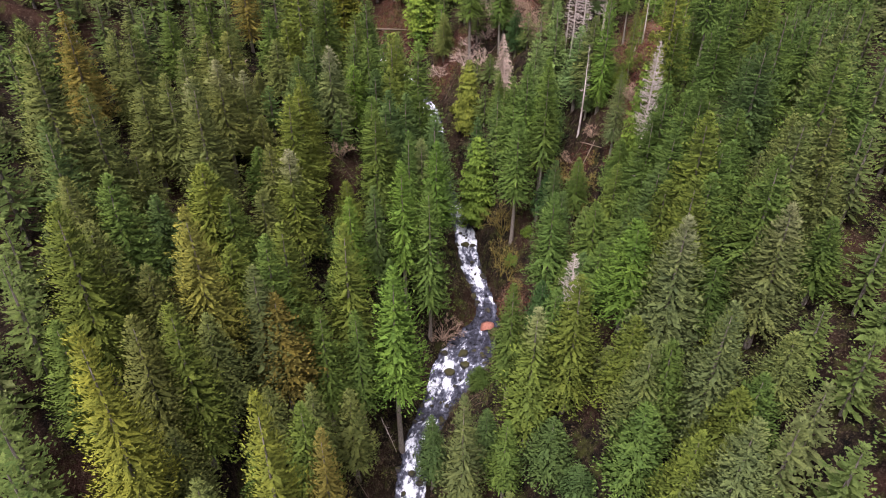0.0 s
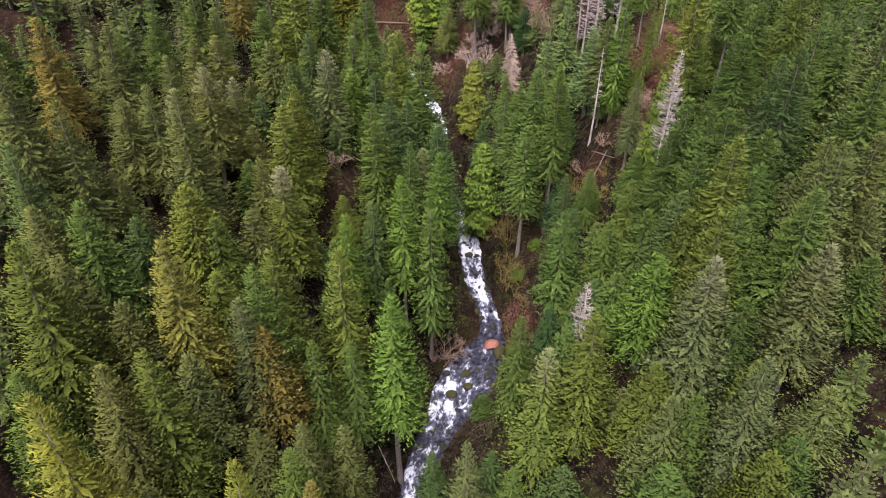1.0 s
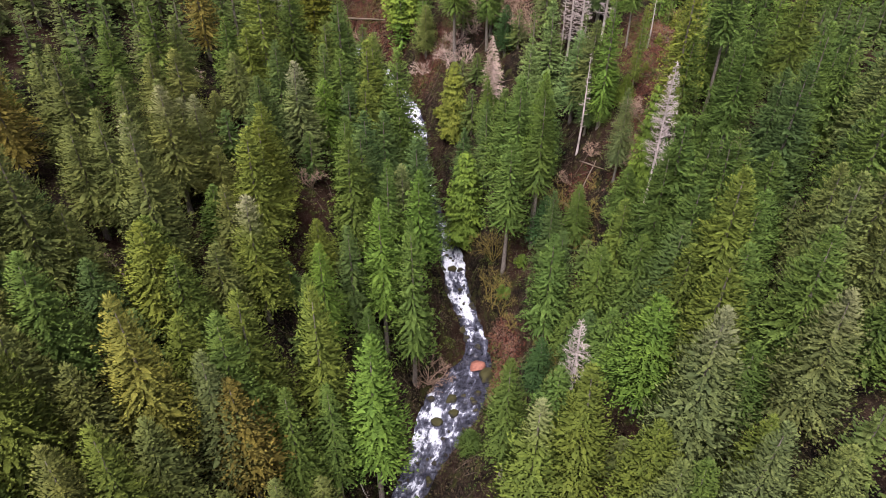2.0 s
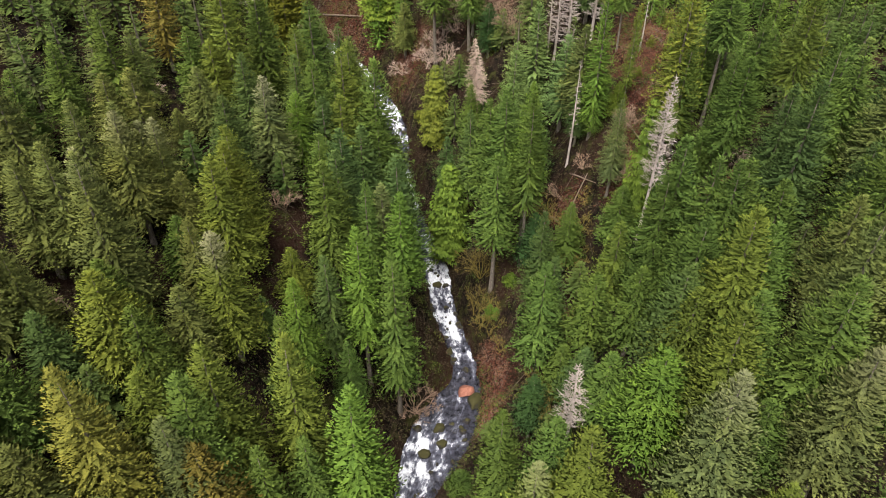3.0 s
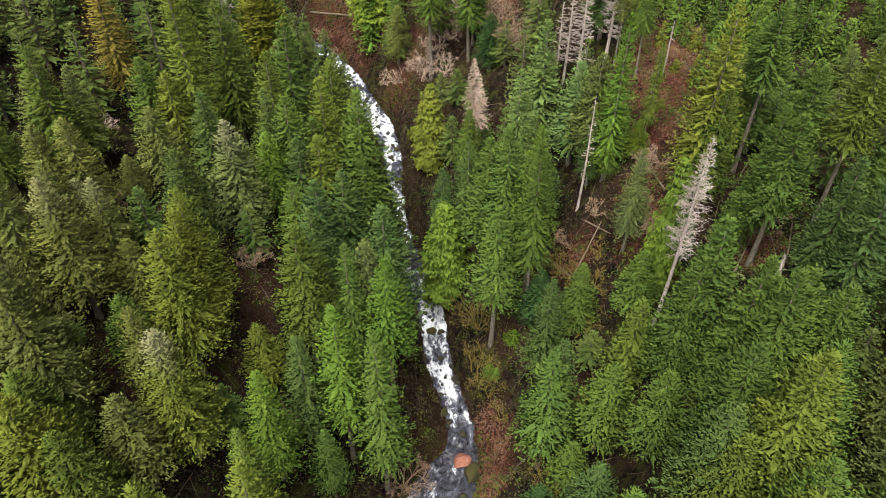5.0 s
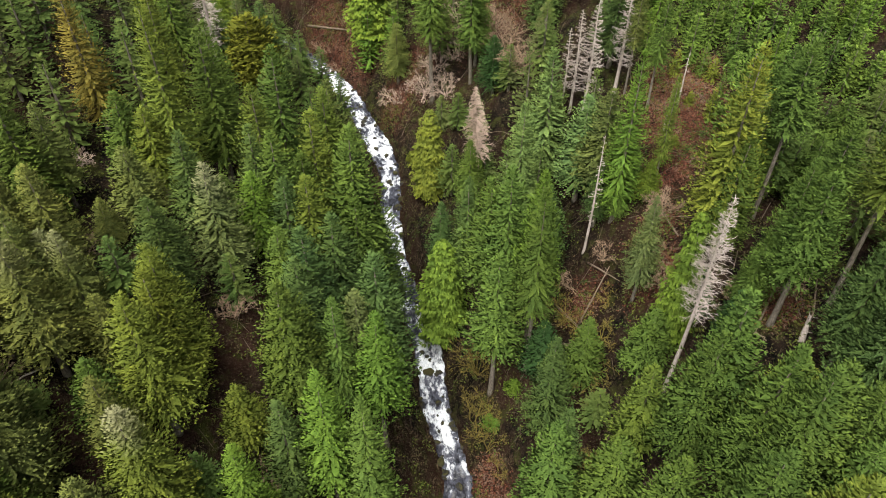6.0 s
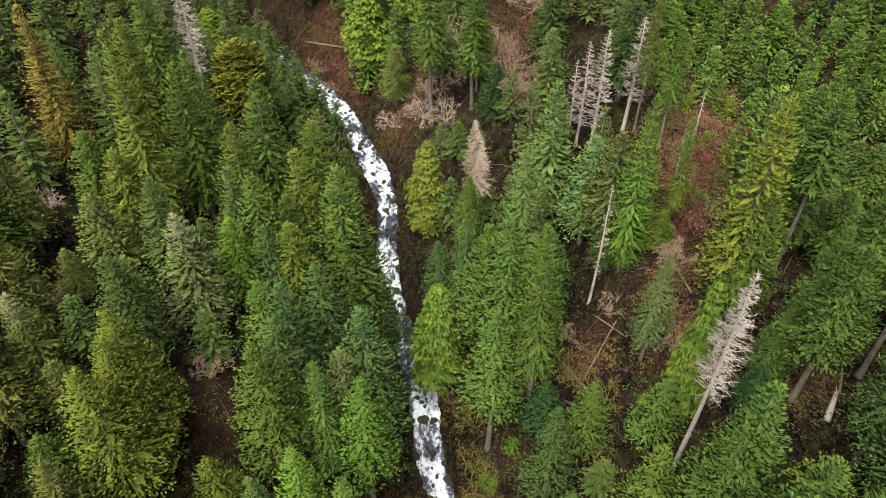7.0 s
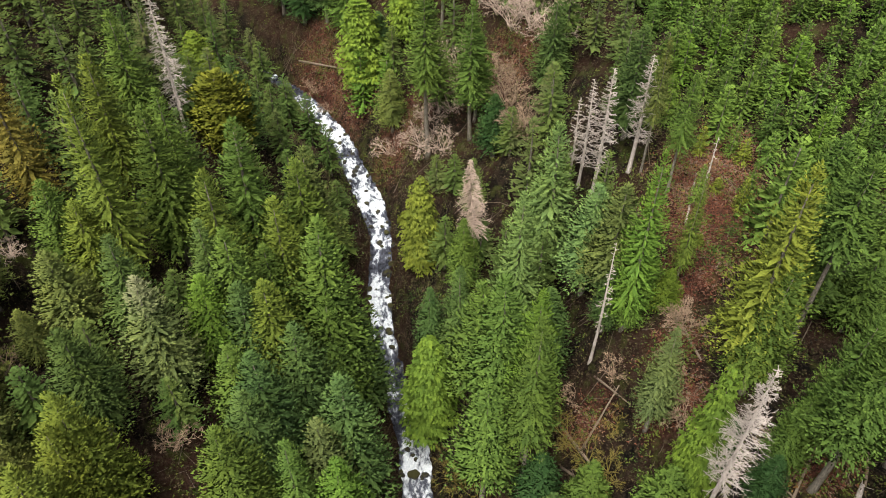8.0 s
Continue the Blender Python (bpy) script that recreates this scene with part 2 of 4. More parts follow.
def ground_z(x, y):
    d, side, level = from_creek(x, y)
    rise = np.where(side > 0, np.interp(d, RIGHT[:, 0], RIGHT[:, 1]), np.interp(d, LEFT[:, 0], LEFT[:, 1]))
    x, y = np.asarray(x, float), np.asarray(y, float)
    dip = sum(deep * np.exp(-((x - a) / wx) ** 2 - ((y - b) / wy) ** 2) for a, b, deep, wx, wy in GULLIES)
    return level + rise + np.clip(d / 8, 0, 1) * (lumps(x, y) - dip)


# where the bracken has turned red: x, y, reach
RED = [(47, 166, 10), (49, 176, 8), (42, 157, 5), (39.5, 148, 4), (38.5, 142, 4), (-16, 251, 9), (-7, 243, 8), (2, 224, 8), (13.5, 117, 3.5), (15, 121, 4), (15, 126, 4), (13.5, 131, 4), (30, 146, 3.5), (24, 218, 9), (50, 130, 4), (-20, 258, 8)]


# ---- building helpers ----
def mesh_of(name, verts, faces, mats, smooth=False, pick=None):
    me = bpy.data.meshes.new(name)
    me.from_pydata([tuple(v) for v in np.asarray(verts).tolist()] if isinstance(verts, np.ndarray) else verts, [], faces)
    for m in mats:
        me.materials.append(m)
    if pick is not None:
        me.polygons.foreach_set("material_index", pick)
    if smooth:
        me.polygons.foreach_set("use_smooth", [True] * len(me.polygons))
    me.update()
    return me


def part(name, me, parent, label=""):
    ob = new(name, me)
    ob.parent = parent
    return tagged(ob, label)


class Shape:
    """Gathers verts and faces for one mesh."""

    def __init__(self):
        self.v, self.f = [], []

    def tube(self, pts, radii, sides=6, cap=True):
        pts = [Vector(p) for p in pts]
        start = len(self.v)
        for i, p in enumerate(pts):
            d = (pts[min(i + 1, len(pts) - 1)] - pts[max(i - 1, 0)]).normalized()
            a = d.cross(Vector((0, 0, 1)) if abs(d.z) < 0.9 else Vector((1, 0, 0))).normalized()
            b = d.cross(a)
            for k in range(sides):
                w = 2 * math.pi * k / sides
                self.v.append(tuple(p + radii[i] * (math.cos(w) * a + math.sin(w) * b)))
        for i in range(len(pts) - 1):
            for k in range(sides):
                k2 = (k + 1) % sides
                self.f.append((start + i * sides + k, start + i * sides + k2, start + (i + 1) * sides + k2, start + (i + 1) * sides + k))
        if cap:
            self.f.append(tuple(start + k for k in reversed(range(sides))))
            self.f.append(tuple(start + (len(pts) - 1) * sides + k for k in range(sides)))

    def mesh(self, name, mat, smooth=False):
        return mesh_of(name, self.v, self.f, [mat], smooth)


def trunk_mesh(name, h, r, rng, mat=None, lean=0.02):
    s = Shape()
    a, b = rng.uniform(-lean, lean) * h, rng.uniform(-lean, lean) * h
    zs = [0, 0.02, 0.08, 0.25, 0.5, 0.75, 0.93]
    pts = [(a * z * (1 - z) * 2, b * z * (1 - z) * 2, h * z - (0.8 if z == 0 else 0)) for z in zs]
    s.tube(pts, [r * 1.5, r * 1.2, r, r * 0.85, r * 0.6, r * 0.32, 0.04], 8)
    return s.mesh(name, mat or BARK, True)


class Crown:
    """Verts, triangles, normals and per-vertex fractions of a conifer's needles."""

    def __init__(self, v, n, marks):
        self.v, self.n, self.marks = v, n, marks

    def mesh(self, name, mat):
        f = np.arange(len(self.v)).reshape(-1, 3)
        me = mesh_of(name, self.v, f.tolist(), [mat], True)
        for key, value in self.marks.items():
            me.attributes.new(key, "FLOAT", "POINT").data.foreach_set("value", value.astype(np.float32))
        me.normals_split_custom_set_from_vertices(self.n.tolist())
        return me


def crown_shape(h, rad, base, whorls, per, tufts, seed, style="fir", thick=1.0, soft=0.5, fine=1.0, body=0.065):
    """A conifer's crown: whorls of drooping fan-shaped branches whose sprays of needles turn up at the ends.
    The sprays' normals lean towards the crown's own outline, as a soft mass of needles takes the light."""
    g = np.random.default_rng(seed)
    lump = g.uniform(0.74, 1.16, (9, 8))
    rows = []
    for i in range(whorls):
        f = min(max((i + g.uniform(-0.45, 0.45)) / (whorls - 1), 0), 0.99) ** 0.95
        if style == "cedar":
            prof = (1 - f) ** 0.6 * min(1.0, 0.72 + 1.2 * f)
        elif style == "broad":
            prof = (1 - f ** 2.2) ** 0.7 * min(1.0, 0.7 + 1.2 * f)
        else:
            prof = (1 - f) ** 0.74 * min(1.0, 0.76 + 1.2 * f)
        n = max(5, round(per * (0.34 + 0.66 * prof ** 0.7)))
        turn = g.uniform(0, 6.28)
        for k in range(n):
            w = (turn + 6.2832 * (k + g.uniform(-0.36, 0.36)) / n) % 6.2832
            part_of = lump[min(int(f * 9), 8), int(w / 6.2832 * 7.99)]
            rows.append((f, w, (rad * prof * g.uniform(0.66, 1.18) + 0.24) * (0.4 + 0.6 * part_of)))
    f, w, ln = np.array(rows).T
    b_f, b_w, b_ln, b_tone = f, w, ln, g.random(len(rows))
    b_rise = (0.50 * f + 0.08 + g.normal(0, 0.10, len(rows))) if style != "cedar" else 0.25 * f + 0.1
    b_sag = (0.42 if style == "fir" else 0.3) * (1 - 0.55 * f)
    count = np.maximum(4, np.round(tufts * np.minimum(1.0, 0.25 + 0.85 * ln / rad))).astype(int)
    at = np.repeat(np.arange(len(f)), count)
    m = len(at)
    f, w, ln = f[at], w[at], ln[at]
    tone, rise, sag = b_tone[at], b_rise[at], b_sag[at]
    u = 0.16 + 0.84 * g.random(m) ** 0.62
    # the fan: widest past its middle, drooping at the sides, its end turned up
    half = ln * 0.30 * np.sin(np.pi * np.clip(u, 0, 0.97) ** 1.25) + 0.10
    s = g.uniform(-1, 1, m)
    c, q = np.cos(w), np.sin(w)
    lift = ln * (rise * u - sag * u * u + 0.22 * sag * u ** 5)
    x0, y0 = ln * u * c - q * s * half, ln * u * q + c * s * half
    z0 = h * (base + (1 - base) * f) + lift - 0.25 * half * s * s
    ahead = w + s * g.uniform(0.2, 1.0, m) + g.normal(0, 0.25, m)
    if style == "cedar":
        up = -g.uniform(0.2, 1.5, m)
    else:
        up = (rise - 1.6 * sag * u + 0.8 * sag * u ** 4) * 0.7 + 0.15 + g.uniform(-0.1, 0.95, m)
    size = fine * (0.055 * ln * (1.25 - 0.7 * u) + (0.27 if rad > 2.5 else 0.16)) * g.uniform(0.6, 1.3, m)
    wide = (0.055 * fine + 0.17 * size) * thick * g.uniform(0.8, 1.25, m)
    dx, dy = np.cos(ahead), np.sin(ahead)
    roll = g.uniform(-0.5, 0.5, m) * wide
    p = np.stack([np.stack([x0 - dy * wide, y0 + dx * wide, z0 + roll], 1),
                  np.stack([x0 + dy * wide, y0 - dx * wide, z0 - roll], 1),
                  np.stack([x0 + dx * size, y0 + dy * size, z0 + up * size], 1)], 1)
    # the body of twigs along each branch: two blades that fold down to the sides
    k = len(b_f)
    c1, q1, zb = np.cos(b_w), np.sin(b_w), h * (base + (1 - base) * b_f)

    def rib(v):
        return np.stack([b_ln * v * c1, b_ln * v * q1, zb + b_ln * (b_rise * v - b_sag * v * v + 0.22 * b_sag * v ** 5) - 0.06], 1)

    side1 = np.stack([-q1, c1, 0 * c1], 1)
    for hand in (-1, 1):
        wide1 = (body * b_ln + 0.06) * g.uniform(0.7, 1.3, k)
        blade = np.stack([rib(0.03 + 0 * b_f), rib(g.uniform(0.35, 0.60, k)) + hand * side1 * wide1[:, None] - np.stack([0 * c1, 0 * c1, 0.3 * wide1], 1), rib(g.uniform(0.70, 0.88, k))], 1)
        p = np.concatenate([p, blade])
        u, s, z0 = np.r_[u, np.full(k, 0.5)], np.r_[s, np.full(k, 0.4 * hand)], np.r_[z0, blade[:, 1, 2]]
        c, q, tone = np.r_[c, c1], np.r_[q, q1], np.r_[tone, b_tone]
    face = np.cross(p[:, 1] - p[:, 0], p[:, 2] - p[:, 0])
    face /= np.linalg.norm(face, axis=1)[:, None] + 1e-9
    over = (z0 - h * base) / (h * (1 - base))
    outer = np.stack([c, q, 0.45 + 0.7 * np.clip(over, 0, 1) ** 2], 1) + np.stack([-q * s, c * s, 0 * s], 1) * 0.35
    outer /= np.linalg.norm(outer, axis=1)[:, None]
    flip = (face * outer).sum(1) < 0
    p[flip] = p[flip][:, [1, 0, 2]]
    face[flip] *= -1
    nrm = soft * outer + (1 - soft) * face + np.array([0, 0, 0.12])
    nrm /= np.linalg.norm(nrm, axis=1)[:, None]
    # 0 along the inner branch, rising to 1 at its end
    branch_end = np.clip((u - 0.62) / 0.38, 0, 1)[:, None] * np.array([[0.6, 0.6, 1.0]])
    marks = {"branch": np.repeat(tone, 3), "branch_end": branch_end.ravel(), "crest": np.repeat(np.clip(over, 0, 1), 3)}
    return Crown(p.reshape(-1, 3), np.repeat(nrm, 3, axis=0), marks)


TONES = {
    "green": (0.073, 0.113, 0.024),
    "blue": (0.061, 0.097, 0.029),
    "yellow": (0.101, 0.129, 0.023),
    "olive": (0.106, 0.125, 0.036),
    "orange": (0.143, 0.122, 0.029),
    "cedar": (0.086, 0.124, 0.018),
    "golden": (0.099, 0.113, 0.018),
    "young": (0.094, 0.144, 0.029),
    "dark": (0.035, 0.070, 0.022),
    "pale": (0.099, 0.120, 0.042),
    "bright": (0.136, 0.151, 0.024),
    "fresh": (0.086, 0.140, 0.022),
    "mint": (0.101, 0.149, 0.047),
    "gold": (0.157, 0.152, 0.030)}
WORDS = {
    "green": "tall mid-green fir with drooping shaggy branches", "blue": "tall blue-green fir with dense needle sprays", "yellow": "tall fir with bright yellow-green needles",
    "olive": "tall olive-green fir, greyed by lichen", "orange": "fir with orange-brown dying needles", "cedar": "dense yellow-green cedar with hanging sprays",
    "golden": "golden olive tree with a rounded dense crown", "young": "small young bright green plantation fir", "dark": "dark green fir in the shade",
    "pale": "fir with a pale lichen-grey green crown", "bright": "broad tree with a bright golden green crown", "fresh": "fresh bright green small fir", "mint": "broad pale blue-green fir with a dense cone", "gold": "broad fir with golden yellow-green needles"}
PROTO = {}


def prototype(kind, number, near=False):
    """Builds a tree of a kind once; later trees of it share its meshes. Returns the two meshes, its height and crown radius."""
    key = (kind, number, near)
    more, fine = (1.3, 0.78) if near else (0.72, 0.95)
    if key not in PROTO:
        seed = 100 * len(kind) + 7 * number + 3
        rng = random.Random(seed)
        if kind == "fir":
            h, r = 30.0, 5.4
            crown = crown_shape(h, r, rng.uniform(0.14, 0.26), 40, 12, round(22 * more), seed, fine=fine)
            mat, thickness = NEEDLES, 0.42
        elif kind == "tall":
            h, r = 34.0, 5.2
            crown = crown_shape(h, r, rng.uniform(0.34, 0.44), 35, 13, round(22 * more), seed, fine=fine)
            mat, thickness = NEEDLES, 0.42
        elif kind == "high":
            h, r = 34.0, 4.8
            crown = crown_shape(h, r, rng.uniform(0.55, 0.62), 27, 13, round(22 * more), seed, fine=fine)
            mat, thickness = NEEDLES, 0.38
        elif kind == "cedar":
            h, r = 22.0, 4.0
            crown = crown_shape(h, r, 0.08, 30, 14, 24, seed, "cedar", 1.3)
            mat, thickness = SCALES, 0.4
        elif kind == "broad":
            h, r = 16.0, 4.5
            crown = crown_shape(h, r, 0.2, 22, 13, 24, seed, "broad", 1.5)
            mat, thickness = SCALES, 0.3
        else:
            h, r = 7.0, 1.7
            crown = crown_shape(h, r, 0.03, 18, 8, 8, seed, "fir", 1.1)
            mat, thickness = NEEDLES, 0.1
        PROTO[key] = (trunk_mesh("trunk", h, thickness, rng), crown.mesh("crown", mat), h, r)
    return PROTO[key]


TREES = []
NAMES = {"fir": "fir_tree", "tall": "fir_tree", "high": "fir_tree", "cedar": "cedar_tree", "broad": "maple_tree", "young": "young_fir_tree"}
GROUPS = {"fir": "firs of the forest", "tall": "firs of the forest", "high": "firs of the forest", "cedar": "cedars of the forest", "broad": "broad trees of the forest", "young": "young plantation firs"}


def tree(x, y, top, tone="green", radius=0.0, kind="fir", lean=(0, 0), crest=0.0, marked=True):
    """A living tree that stands on the ground at x, y and whose tip is at the height top."""
    rng = random.Random(int(x * 131 + y * 17 + top * 7))
    foot = float(ground_z(x, y)[0])
    height = max(top - foot, 2.5)
    near = kind in ("fir", "tall", "high") and top > 50 and 48 < y < 142 and marked
    trunk_me, crown_me, h, r = prototype(kind, rng.randrange({"fir": 8, "tall": 4, "high": 2, "cedar": 2, "broad": 2, "young": 3}[kind]), near)
    if not radius and kind == "tall":
        radius = (0.09 * height + 2.4) * rng.uniform(0.9, 1.1)
    elif not radius:
        radius = (0.105 * height + 2.95) * rng.uniform(0.9, 1.12) * (1.2 if kind in ("cedar", "broad") else 1) if kind != "young" else 0.22 * height + 0.8
        if float(from_creek(x, y)[0][0]) < 16:
            radius *= 1.06 if x < 3 and y > 136 else 0.82
    root = new(NAMES[kind])
    root.empty_display_size = 0.5
    root.matrix_basis = Matrix.LocRotScale((x, y, foot - 0.1), Euler((lean[0], lean[1], rng.uniform(0, 6.28))), (radius / r, radius / r, height / h))
    part("trunk", trunk_me, root)
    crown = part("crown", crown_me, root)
    c = TONES[tone]
    # crown tone painted lighter up the valley, standing in for haze and light
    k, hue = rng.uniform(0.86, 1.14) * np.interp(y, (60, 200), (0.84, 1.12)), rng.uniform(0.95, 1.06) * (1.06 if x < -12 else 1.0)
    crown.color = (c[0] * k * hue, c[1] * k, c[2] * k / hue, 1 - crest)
    tagged(root, WORDS[tone] + (" and grey crest" if crest > 0.3 else ""), "tree", GROUPS[kind])
    TREES.append((x, y, top, radius))
    return root



# ---- ground: one sheet, fine in the valley and coarse towards the horizon ----
def spaced(fine0, fine1, step, far0, far1):
    mid = np.arange(fine0, fine1 + 1e-6, step)
    out = [mid]
    lo, hi, g = fine0, fine1, step
    left, right = [], []
    while lo > far0 or hi < far1:
        g *= 1.22
        lo, hi = lo - g, hi + g
        left.append(lo)
        right.append(hi)
    return np.r_[left[::-1], mid, right]


def build_ground():
    xs, ys = spaced(-70, 80, 1.2, -1500, 1500), spaced(60, 290, 1.2, -1400, 1700)
    gx, gy = np.meshgrid(xs, ys)
    z = ground_z(gx.ravel(), gy.ravel())
    rough = np.random.default_rng(4).normal(0, 0.15, len(z))
    v = np.stack([gx.ravel(), gy.ravel(), z + rough], 1)
    n, m = len(xs), len(ys)
    i = (np.arange(m - 1)[:, None] * n + np.arange(n - 1)[None, :]).ravel()
    faces = np.stack([i, i + 1, i + n + 1, i + n], 1).tolist()
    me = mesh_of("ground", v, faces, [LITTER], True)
    fern = np.zeros(len(z))
    for a, b, r in RED:
        fern = np.maximum(fern, np.clip(1.6 - 1.5 * np.hypot(v[:, 0] - a, v[:, 1] - b) / r, 0, 1))
    me.attributes.new("bracken", "FLOAT", "POINT").data.foreach_set("value", fern.astype(np.float32))
    ob = new("ground", me)
    tagged(ob, "steep gorge slopes of brown litter, bracken and moss", "ground", kind="structure")


build_ground()


# ---- creek ----
def falls(y, x=None):
    """How white the water is along the creek: little steps in its bed."""
    f = 0.06 + 0.16 * np.sin(0.9 * y) * np.sin(0.37 * y + 1) + 0.12 * np.sin(0.21 * y + 0.6)
    for at, wide, much in ((85, 6, 0.22), (108, 5, 0.12), (115, 3.5, 0.22), (141, 6, 0.40), (154, 4, 0.12), (160, 5, 0.16), (167, 5, 0.16), (190, 9, 0.28), (206, 6, 0.2), (222, 9, 0.28), (240, 12, 0.22)):
        f = f + much * np.exp(-((y - at) / wide) ** 2)
    for at, wide, much in ((129, 3.5, 0.35), (121, 3, 0.2), (177, 4, 0.08)):
        f = f - much * np.exp(-((y - at) / wide) ** 2)
    return f


def build_creek():
    fine = LINE[(LINE[:, 0] > -120) & (LINE[:, 0] < 330)]
    k = np.arange(0, len(fine) - 1, 0.35)
    c = np.stack([np.interp(k, np.arange(len(fine)), fine[:, i]) for i in range(4)], 1)
    t = np.gradient(c[:, :2], axis=0)
    t /= np.linalg.norm(t, axis=1)[:, None]
    n = 22
    u = np.linspace(-1, 1, n)
    half = c[:, 2] + 0.25
    x = c[:, 1][:, None] + u[None, :] * half[:, None] * t[:, 0][:, None]
    y = c[:, 0][:, None] - u[None, :] * half[:, None] * t[:, 1][:, None]
    level = c[:, 3][:, None] + 0 * x
    foam = 0.55 * falls(y) - 0.2 * np.abs(u[None, :]) ** 4
    foam = foam + 0.07 * np.sin(1.7 * x + 0.6 * np.sin(0.8 * y))
    foam = foam + np.where((y > 108) & (y < 124), -0.022 * (x - 3.5), 0)
    wave = np.array([0.22 * noise.noise(Vector((0.9 * a, 0.5 * b, 0))) + 0.16 * noise.noise(Vector((2.1 * a, 1.2 * b, 5))) + 0.09 * noise.noise(Vector((4.5 * a, 3.0 * b, 9))) for a, b in zip(x.ravel(), y.ravel())]).reshape(x.shape)
    z = level + wave + 0.25 * np.clip(foam, 0, 0.6)
    m = len(c)
    i = (np.arange(m - 1)[:, None] * n + np.arange(n - 1)[None, :]).ravel()
    me = mesh_of("creek_water", np.stack([x.ravel(), y.ravel(), z.ravel()], 1), np.stack([i, i + 1, i + n + 1, i + n], 1).tolist(), [WATER], True)
    a = me.attributes.new("foam", "FLOAT", "POINT")
    a.data.foreach_set("value", foam.ravel().astype(np.float32))
    run = np.r_[0, np.cumsum(np.hypot(np.diff(c[:, 0]), np.diff(c[:, 1])))]
    for key, value in (("along", run[:, None] + 0 * x), ("across", u[None, :] * half[:, None])):
        me.attributes.new(key, "FLOAT", "POINT").data.foreach_set("value", value.ravel().astype(np.float32))
    tagged(new("creek_water", me), "fast shallow creek breaking into white rapids", "water", kind="structure")


build_creek()


def boulder(x, y, size, flat, mat, label, up=0.0, turn=0.0, name="boulder"):
    rng = random.Random(int(x * 91 + y * 37))
    bm = bmesh.new()
    bmesh.ops.create_icosphere(bm, subdivisions=3 if size > 1.05 else 2, radius=1.0)
    off = Vector((rng.uniform(0, 50), rng.uniform(0, 50), rng.uniform(0, 50)))
    cut = [(Vector((rng.gauss(0, 1), rng.gauss(0, 1), rng.gauss(0, 1))).normalized(), rng.uniform(0.55, 0.85)) for _ in range(7)]
    for v in bm.verts:
        for d, at in cut:
            over = v.co.dot(d) - at
            if over > 0:
                v.co -= d * over * 0.85
        v.co *= 1 + 0.22 * noise.noise(v.co * 1.3 + off) + 0.08 * noise.noise(v.co * 4 + off)
        v.co = Vector((v.co.x * size, v.co.y * size * rng.uniform(0.999, 1.001) * 0.8, v.co.z * size * flat))
    for f in bm.faces:
        f.smooth = True
    me = bpy.data.meshes.new(name)
    bm.to_mesh(me)
    bm.free()
    me.materials.append(mat)
    ob = new(name, me)
    level = float(max(from_creek(x, y)[2][0] - 0.1, ground_z(x, y)[0]))
    ob.matrix_basis = pose(x, y, level + up, 0, 0, turn)
    return tagged(ob, label, "boulder", "boulders of the creek")


boulder(10.0, 126.3, 1.9, 0.55, RUSTY_ROCK, "large flat rusty orange boulder in the creek", 0.55, 30)
boulder(11.6, 123.8, 2.0, 0.6, MOSSY_ROCK, "large rounded boulder with yellow-green moss", 0.4, 60)
boulder(4.6, 115.0, 1.2, 0.75, MOSSY_ROCK, "mossy yellow-green boulder amid white water", 0.5)
boulder(1.4, 113.4, 1.2, 0.6, MOSSY_ROCK, "dark mossy boulder amid white water", 0.35)
boulder(4.4, 118.6, 1.3, 0.6, MOSSY_ROCK, "dark mossy boulder amid rapids", 0.35, 40)
boulder(0.4, 118.8, 1.0, 0.6, ROCK, "dark wet boulder by the bank", 0.3)
boulder(5.6, 153.8, 1.1, 0.65, MOSSY_ROCK, "round mossy boulder in the rapids", 0.35)
boulder(-4.4, 87.0, 0.8, 0.7, ROCK, "dark wet boulder in the rapids", 0.3)


def strew_boulders():
    rng = random.Random(21)
    for _ in range(150):
        y = rng.uniform(82, 250)
        row = LINE[np.argmin(np.abs(LINE[:, 0] - y))]
        u = rng.uniform(-1.05, 1.05)
        if rng.random() < 0.45:
            u = math.copysign(rng.uniform(0.8, 1.15), u)
        x = row[1] + u * row[2]
        if (6 < x < 13 and 120 < y < 131):
            continue
        boulder(x, y, rng.uniform(0.3, 0.95), rng.uniform(0.5, 0.8), ROCK if rng.random() < 0.88 else MOSSY_ROCK, "dark wet creek boulder", rng.uniform(0.0, 0.25), rng.uniform(0, 180))


strew_boulders()


# ---- the marked trees, from the near end of the gorge upstream: x, y, height of the tip, tone ----
tree(32.0, 50.5, 58.4, "pale")
tree(-19.7, 53.7, 58.9, "bright", 6.0)
tree(-36.2, 54.3, 67.4, "bright", 6.0)
tree(28.8, 54.5, 51.6, "yellow")
tree(34.3, 59.2, 53.4, "yellow")
tree(37.3, 60.8, 54.2, "green")
tree(24.6, 61.0, 48.7, "green")
tree(33.5, 65.0, 61.4, "pale")
tree(-45.3, 65.0, 58.5, "green")
tree(-16.3, 65.2, 39.0, "orange")
tree(19.1, 65.6, 30.5, "blue")
tree(27.8, 65.9, 54.6, "green")
tree(-36.8, 66.0, 58.4, "olive")
tree(25.6, 66.2, 53.8, "olive")
tree(43.1, 67.2, 54.5, "olive")
tree(-33.2, 68.6, 58.1, "yellow")
tree(15.4, 69.7, 35.9, "blue")
tree(-20.0, 70.7, 38.0, "green")
tree(3.0, 71.6, 38.5, "pale")
tree(25.0, 72.2, 52.7, "yellow")
tree(-44.9, 72.4, 70.1, "yellow")
tree(30.1, 75.7, 65.9, "pale", 6.2, crest=0.4)
tree(43.0, 77.2, 66.8, "pale", 5.9, crest=0.35)
